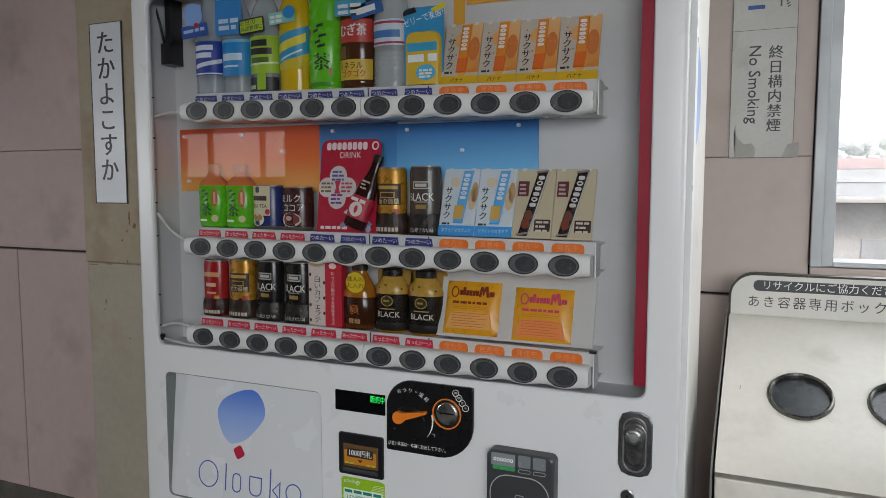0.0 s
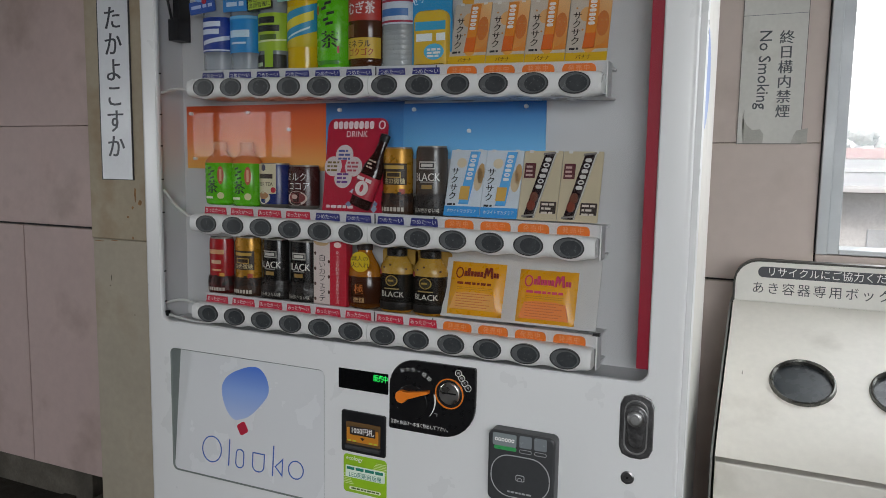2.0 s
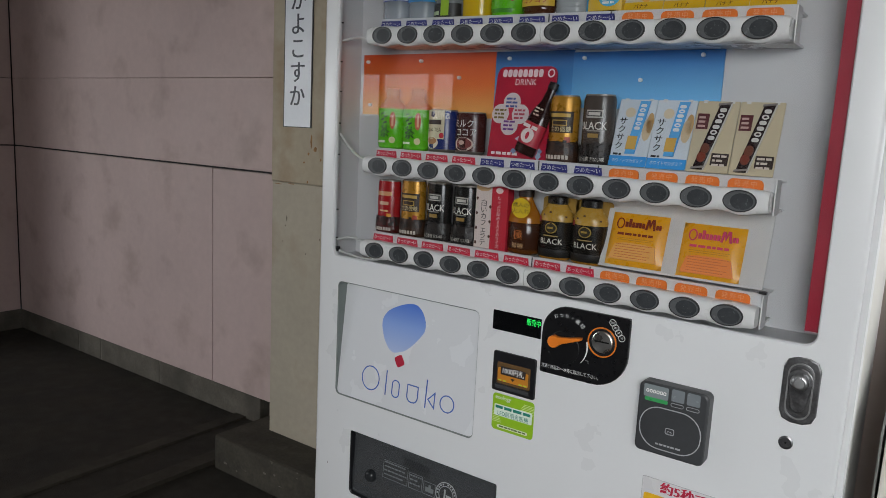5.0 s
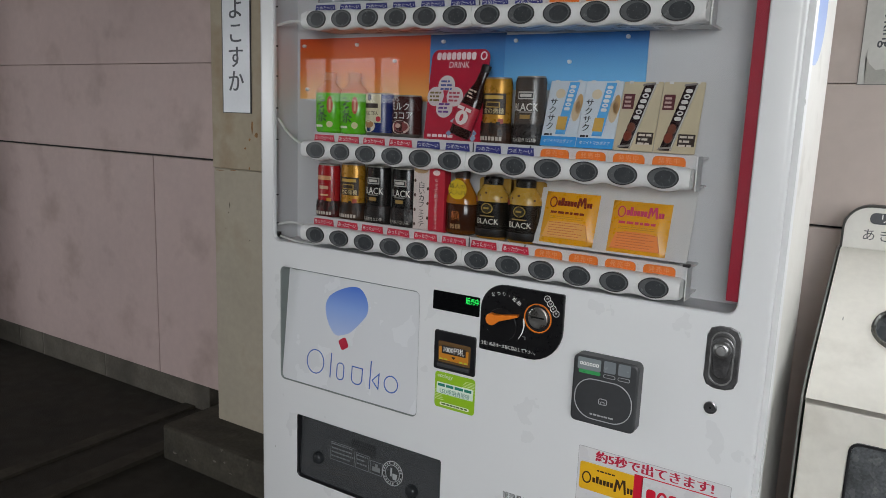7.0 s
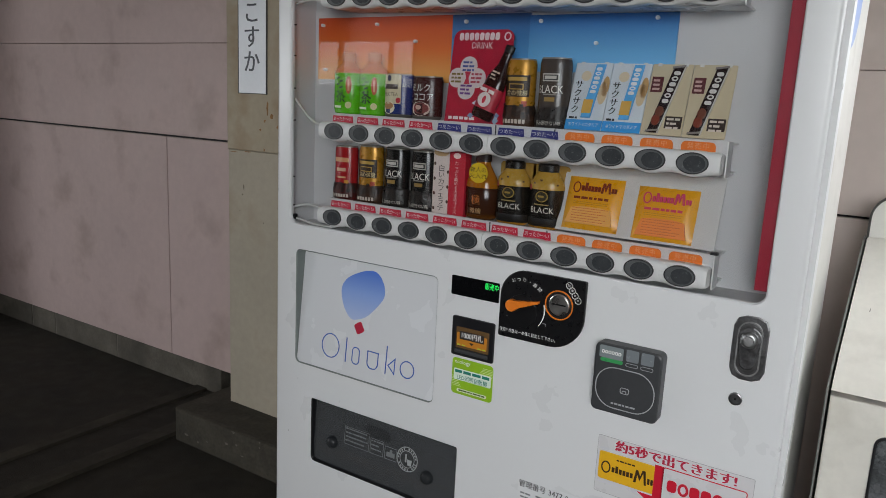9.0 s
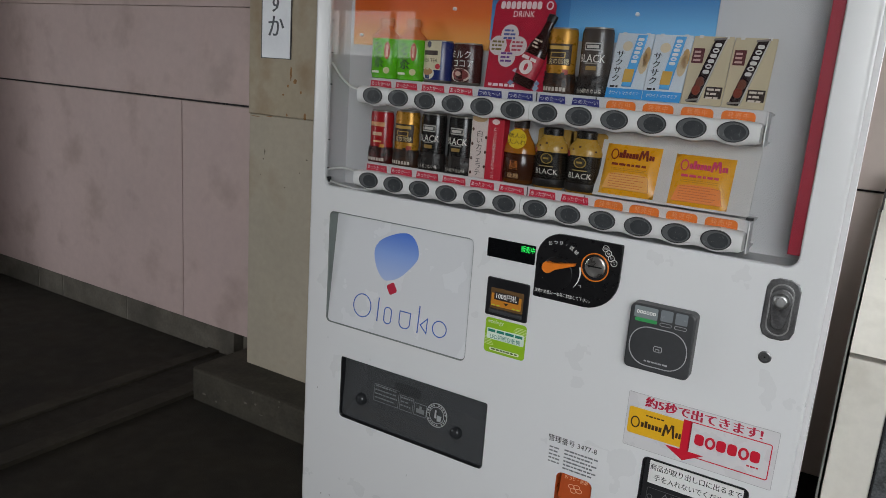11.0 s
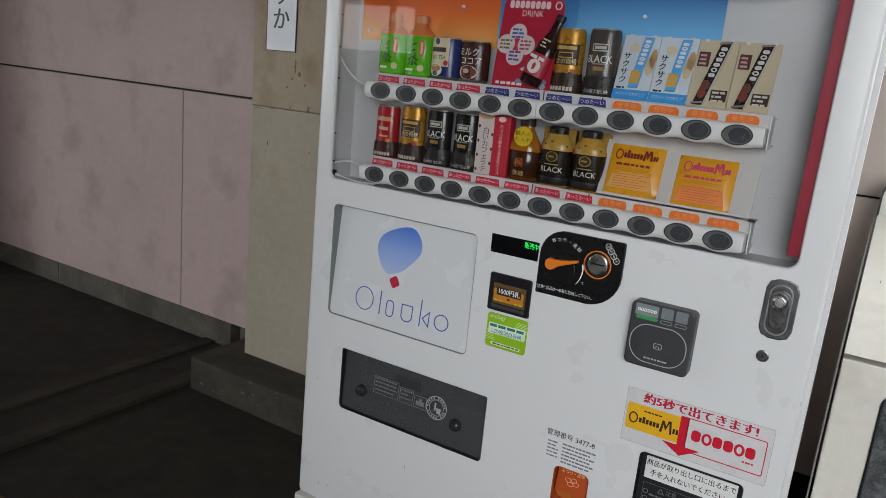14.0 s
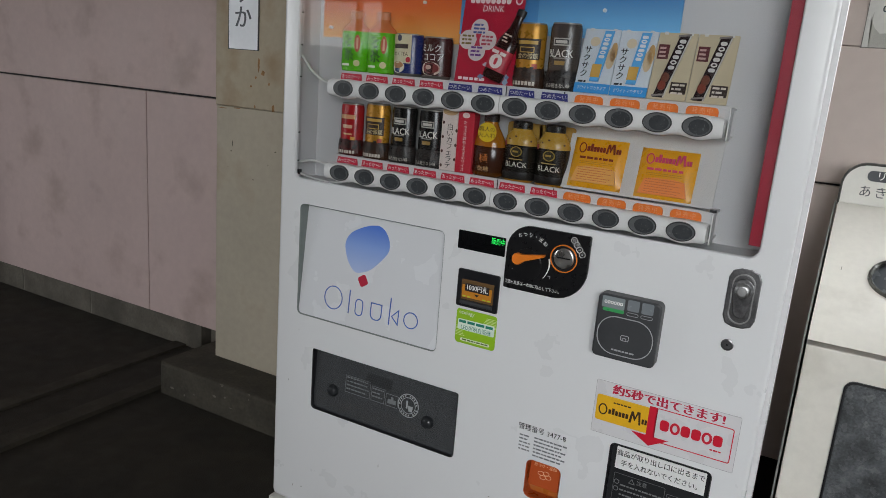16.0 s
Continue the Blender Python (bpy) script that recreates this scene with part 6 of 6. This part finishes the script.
def royal(s, r):
    s.patch(r, -62, 30, 0.03, 0.093, ink("d8cfae"))
    s.patch(r * 1.005, -30, -10, 0.080, 0.090, ink("2a2a4a"))
    s.text("MILK TEA", -0.009, 0, 0.05, 0.0115, ink("3a2c28"), bend=r * 1.01, wide=0.8)
    word(s, r * 1.01, -50, 18, 0.062, 0.072, ink("3a2c28"))
    disc(s, r * 1.012, -22, 0.022, 30, 0.014, ink("e6dcc8"))
    disc(s, r * 1.022, -22, 0.026, 24, 0.008, ink("b07a48"))
    disc(s, r * 1.02, 20, 0.038, 9, 0.006, ink("c0283a"))
    s.patch(r * 1.012, -24, -14, 0.078, 0.092, ink("2a2a4a"))


can(1, 3, "navy milk tea can with a cream label", [(1, ink("26336e", 0.25))], 0.096, 0.0315, royal)


def cocoa(s, r):
    s.text("ミルク", -0.004, 0, 0.066, 0.019, PRINT_WHITE, bend=r * 1.005, wide=0.85)
    s.text("ココア", 0.002, 0, 0.047, 0.019, PRINT_WHITE, bend=r * 1.005, wide=0.85)
    disc(s, r * 1.01, -4, 0.023, 40, 0.015, ink("d8c4b8"))
    disc(s, r * 1.02, -2, 0.024, 32, 0.011, ink("7a2e2c"))
    disc(s, r * 1.03, -10, 0.026, 12, 0.005, ink("c8a094"))


can(1, 4, "dark brown milk cocoa can with white characters", [(1, ink("42201e", 0.25))], 0.093, 0.0315, cocoa)

# red upright advertising card with a dark bottle on it
t = thing("advertising_card", "red upright drink card with pale circles and a dark bottle", "card", at=Matrix.Translation((0.504, 0.036, SHELF[1] + 0.001)) @ Matrix.Rotation(radians(-8), 4, "X"))
Shape().prism(rrect(-0.074, 0.068, 0.0, 0.193, (0.003, 0.003, 0.018, 0.018)), 0.0, 0.002, mat("red_card_print", rgb("b51f3a")[:3], 0.35, vary=0.10, scale=60), 0.0008).build("sheet", t, "red printed card")
s = Shape()
for k in range(9):
    if k != 8:
        s.prism(rrect(-0.06 + 0.0122 * k, -0.050 + 0.0122 * k, 0.171, 0.187, 0.0042, 3), -0.0008, 0.0, ink("ecd9d9"))
s.band(oval(0.054, 0.179, 0.008, 0.009, 16), 0.0028, -0.0008, 0.0, ink("ecd9d9"))
s.text("DRINK", -0.003, -0.0008, 0.160, 0.0185, ink("ecd9d9"), wide=0.9)
s.build("heading", t, "pale heading marks")
for k, (cx, cz) in enumerate(((-0.029, 0.118), (-0.054, 0.094), (-0.006, 0.094), (-0.029, 0.070), (-0.029, 0.094))):
    s = Shape().prism(oval(cx, cz, 0.0205, 0.0205, 24), -0.0008 - 0.0002 * (k == 4), 0.0, ink("d9d0cf"))
    if k == 4:
        s.prism([(cx - 0.007, cz - 0.013), (cx + 0.007, cz - 0.013), (cx + 0.003, cz), (cx + 0.007, cz + 0.013), (cx - 0.007, cz + 0.013), (cx - 0.003, cz)], -0.0016, -0.0008, ink("c0304a"))
    else:
        s.bars(cx - 0.014, cx + 0.014, -0.0012, cz + 0.010, 3, 0.008, 0.0042, ink(("4a5a9a", "7a6a30", "b04a5a", "6a3a8a")[k]), 2 + k)
    s.build("circle", t, "pale printed circle")
Shape().bars(-0.064, 0.004, -0.0008, 0.014, 1, 0.01, 0.006, ink("f0e0e0"), 4).build("caption", t, "pale caption bars")
s = Shape()
s.at = Matrix.Translation((0.022, -0.014, 0.010)) @ Matrix.Rotation(radians(19), 4, "Y") @ Matrix.Scale(1.15, 4)
s.lathe([(0.0, 0.0), (0.019, 0.001), (0.021, 0.006), (0.021, 0.056), (0.019, 0.075), (0.010, 0.098), (0.008, 0.125)], ink("2a1512", 0.12), 18, 0.6)
s.lathe([(0.0095, 0.122), (0.0095, 0.134), (0.0, 0.136)], ink("151515"), 14, 0.6)
s.build("dark_bottle", t, "dark brown glass bottle", smooth=True)
s = Shape()
s.at = Matrix.Translation((0.022, -0.014, 0.010)) @ Matrix.Rotation(radians(19), 4, "Y") @ Matrix.Scale(1.15, 4)
s.lathe([(0.0215, 0.018), (0.0215, 0.058)], ink("b8283c"), 18, 0.62)
s.plate(oval(0.0, 0.034, 0.013, 0.013, 18), -0.0145, ink("e2d8d4")).bars(-0.016, 0.014, -0.0148, 0.053, 1, 0.01, 0.006, ink("e8dcd8"), 3).plate(oval(0.0, 0.034, 0.0035, 0.007, 12), -0.0149, ink("b8283c"))
s.bars(-0.008, 0.008, -0.0125, 0.086, 3, 0.006, 0.003, ink("c8b8a8"), 5)
s.build("bottle_label", t, "red and white bottle label", smooth=True)


rnd = random.Random(8)
for k in range(9):
    cx, cz = rnd.uniform(-0.02, 0.06), rnd.uniform(0.008, 0.045)
    pts = [(cx + rnd.uniform(0.004, 0.009) * math.cos(radians(a)), cz + rnd.uniform(0.004, 0.009) * math.sin(radians(a))) for a in (10, 100, 190, 280)]
    Shape().plate(pts, -0.0011 - 0.0001 * k, ink(rnd.choice(("9fb4cc", "c4ced8", "7f93b4")))).build("ice_shard", t, "pale printed ice shard")


def gold_low(s, r):
    s.patch(r, -55, 55, 0.058, 0.100, ink("2e1c0c"))
    word(s, r * 1.006, -42, 42, 0.089, 0.096, ink("c8a24a"))
    s.patch(r * 1.006, -30, 30, 0.072, 0.0835, ink("c8a24a"))
    s.patch(r * 1.010, -26, 26, 0.0738, 0.0817, ink("2e1c0c"))
    s.text("金の微糖", 0.002, 0, 0.0645, 0.0125, ink("e0cfa0"), bend=r * 1.012, wide=0.85)
    s.patch(r * 1.006, 24, 46, 0.036, 0.05, ink("a83a20"))


def gold_art(s, r):
    gold_low(s, r)


def black_art(s, r):
    s.text("BLACK", -0.002, 0, 0.074, 0.0215, ink("dcd8d0"), bend=r, wide=0.78, bold=0.012)
    s.patch(r, -34, 30, 0.090, 0.105, ink("b8b4ac"))
    s.patch(r * 1.006, -30, 26, 0.0925, 0.1025, ink("24211f"))
    word(s, r * 1.012, -24, 20, 0.0945, 0.1005, ink("c9c5bd"))
    s.patch(r, -22, 18, 0.052, 0.060, ink("9a7a3a"))
    s.patch(r, -28, 24, 0.064, 0.0665, ink("8a8680"))


GOLD = mat("gold_can_print", rgb("b98526")[:3], 0.3, 0.35, vary=0.12, scale=30)
BEANS = mat("coffee_bean_print", rgb("3a2416")[:3], 0.35, vary=0.5, scale=110, bump=0.4, bump_scale=120)
BEANS_BLACK = mat("dark_bean_print", rgb("24201e")[:3], 0.3, vary=0.5, scale=110, bump=0.5, bump_scale=120)
can(1, 7, "gold coffee can in a dark bean-patterned base sleeve", [(1, GOLD)], 0.133, 0.0275, gold_art, flare=BEANS)
# This black can is greyed to carry the veil reflected in the glass.
can(1, 8, "black-coffee can, glass veil painted in as dark grey, in a bean-patterned base sleeve", [(1, ink("4a423c", 0.22))], 0.136, 0.028, black_art, flare=BEANS_BLACK, caption="飲み飽きない味")


# bottom shelf
def red_art(s, r):
    word(s, r, -46, 40, 0.088, 0.098, ink("d8a070"))
    word(s, r, -26, 26, 0.066, 0.074, ink("d8b090"))
    s.patch(r, -20, 26, 0.05, 0.054, ink("e0b080"))
    s.patch(r, 18, 40, 0.034, 0.046, ink("d89a3a"))


can(2, 1, "red coffee can in a bean-patterned base sleeve", [(1, ink("a81c22", 0.22))], 0.126, 0.0265, red_art, flare=mat("red_bean_print", rgb("4a1512")[:3], 0.3, vary=0.5, scale=110, bump=0.4))


can(2, 2, "gold coffee can in a dark bean-patterned base sleeve", [(1, GOLD)], 0.132, 0.0275, gold_low, flare=BEANS)
for c in (3, 4):
    can(2, c, "black coffee can in a dark bean-patterned base sleeve", [(1, ink("161514", 0.2))], 0.132, 0.0275, black_art, flare=BEANS_BLACK, caption="飲み飽きない味")

t = product("drink_carton", "white coffee drink carton with a red side panel", "carton", "drink cartons on show", 2, 5, dx=0.003)
s = Shape().box(-0.036, 0.0, -0.026, 0.026, 0.0, 0.138, ink("dccfc8"), 0.003)
s.column("白いカフェラテ", -0.016, -0.0268, 0.098, 0.0155, 0.0142, PRINT_BLACK)
s.plate(oval(-0.018, 0.132, 0.016, 0.008, 16), -0.0266, ink("c8a878"))
for k in range(7):
    s.plate(oval(-0.031 + 0.029 * (k % 2), 0.012 + 0.016 * k, 0.0026, 0.004, 8), -0.0267, ink("4a2a1c"))
s.build("carton_front", t, "white carton face")
s = Shape().box(0.001, 0.036, -0.030, 0.0, 0.0, 0.136, ink("c02036"), 0.002)
s.column("たっぷり飲める大きめサイズ", 0.018, -0.0308, 0.112, 0.0088, 0.0086, ink("f0dcd8"))
s.plate(oval(0.018, 0.128, 0.008, 0.006, 14), -0.0306, ink("f0dcd8"))
s.build("red_panel", t, "red printed panel")


def amber_art(s, r):
    s.text("極", 0.0, 0, 0.040, 0.022, ink("c8702a"), bend=r, wide=0.9)
    s.text("微糖", 0.0, 0, 0.018, 0.012, ink("c8a070"), bend=r)


AMBER = ink("5a3412", 0.1, "_amber")
b = bottle(2, 6, "amber brown coffee bottle with a round yellow sticker", AMBER, ink("3a1e10", 0.15), ink("241812"), 0.012, 0.066, r=0.0325, h=0.138, extra=amber_art, shoulder=ink("a86a1c", 0.1, "_amber_top"))
s = Shape().prism(oval(0.004, 0.098, 0.019, 0.021, 24), -0.036, -0.034, ink("e2c21e"))
s.text("職人の", 0.004, -0.0364, 0.104, 0.0115, PRINT_BLACK).text("火入れ", 0.004, -0.0364, 0.091, 0.0125, PRINT_BLACK)
s.build("round_sticker", b, "round yellow sticker")


def bottle_can(col):
    t = product("bottle_can", "black and gold coffee bottle can with a black cap", "bottle", "bottle cans on show", 2, col)
    t.scale.z = 0.88
    r = 0.0315
    gold = MATS["gold_can_print"]
    s = Shape().lathe([(0.0, 0.002), (r * 0.85, 0.0), (r, 0.006), (r, 0.022), (r, 0.024)], [gold, gold, ink("161412"), ink("161412")])
    s.lathe([(r, 0.024), (r, 0.089)], ink("15130f", 0.2))
    s.lathe([(r, 0.089), (r, 0.097), (r * 0.92, 0.108), (r * 0.66, 0.123), (r * 0.55, 0.130)], ink("b8923e", 0.26, "_gold"))
    s.text("BLACK", 0.001, 0, 0.042, 0.0185, ink("d8d4ca"), bend=r * 1.012, wide=0.82)
    s.patch(r * 1.01, -26, 26, 0.054, 0.0565, ink("a08a50"))
    n = 18
    s.add([(r * 1.012 * math.sin(0.38 * math.cos(2 * math.pi * i / n)), -r * 1.012 * math.cos(0.38 * math.cos(2 * math.pi * i / n)), 0.0735 + 0.0125 * math.sin(2 * math.pi * i / n)) for i in range(n)], [tuple(range(n))], ink("a88c40"))
    s.add([(r * 1.018 * math.sin(0.31 * math.cos(2 * math.pi * i / n)), -r * 1.018 * math.cos(0.31 * math.cos(2 * math.pi * i / n)), 0.0735 + 0.0102 * math.sin(2 * math.pi * i / n)) for i in range(n)], [tuple(range(n))], ink("241f12"))
    s.bars(-0.0065, 0.007, -r * 1.03, 0.076, 1, 0.01, 0.0045, ink("a88c40"), 3)
    for a, z in ((-34, 0.101), (-8, 0.108), (48, 0.099)):
        s.patch(r * 0.995, a, a + 8, z, z + 0.004, ink("4a2a14"))
    s.patch(r * 1.012, -64, -44, 0.086, 0.098, ink("9a2030"))
    s.build("body", t, "black and gold bottle body", smooth=True)
    s = Shape().lathe([(r * 0.6, 0.128), (r * 0.6, 0.143), (r * 0.5, 0.146), (0.0, 0.146)], ink("141210", 0.3))
    s.build("cap", t, "black screw cap", smooth=True)
    Shape().prism(rrect(-0.036, 0.034, 0.084, 0.142, 0.008), 0.020, 0.022, ink("a8843a")).build("backing_leaf", t, "gold backing leaf")


bottle_can(7)
bottle_can(8)
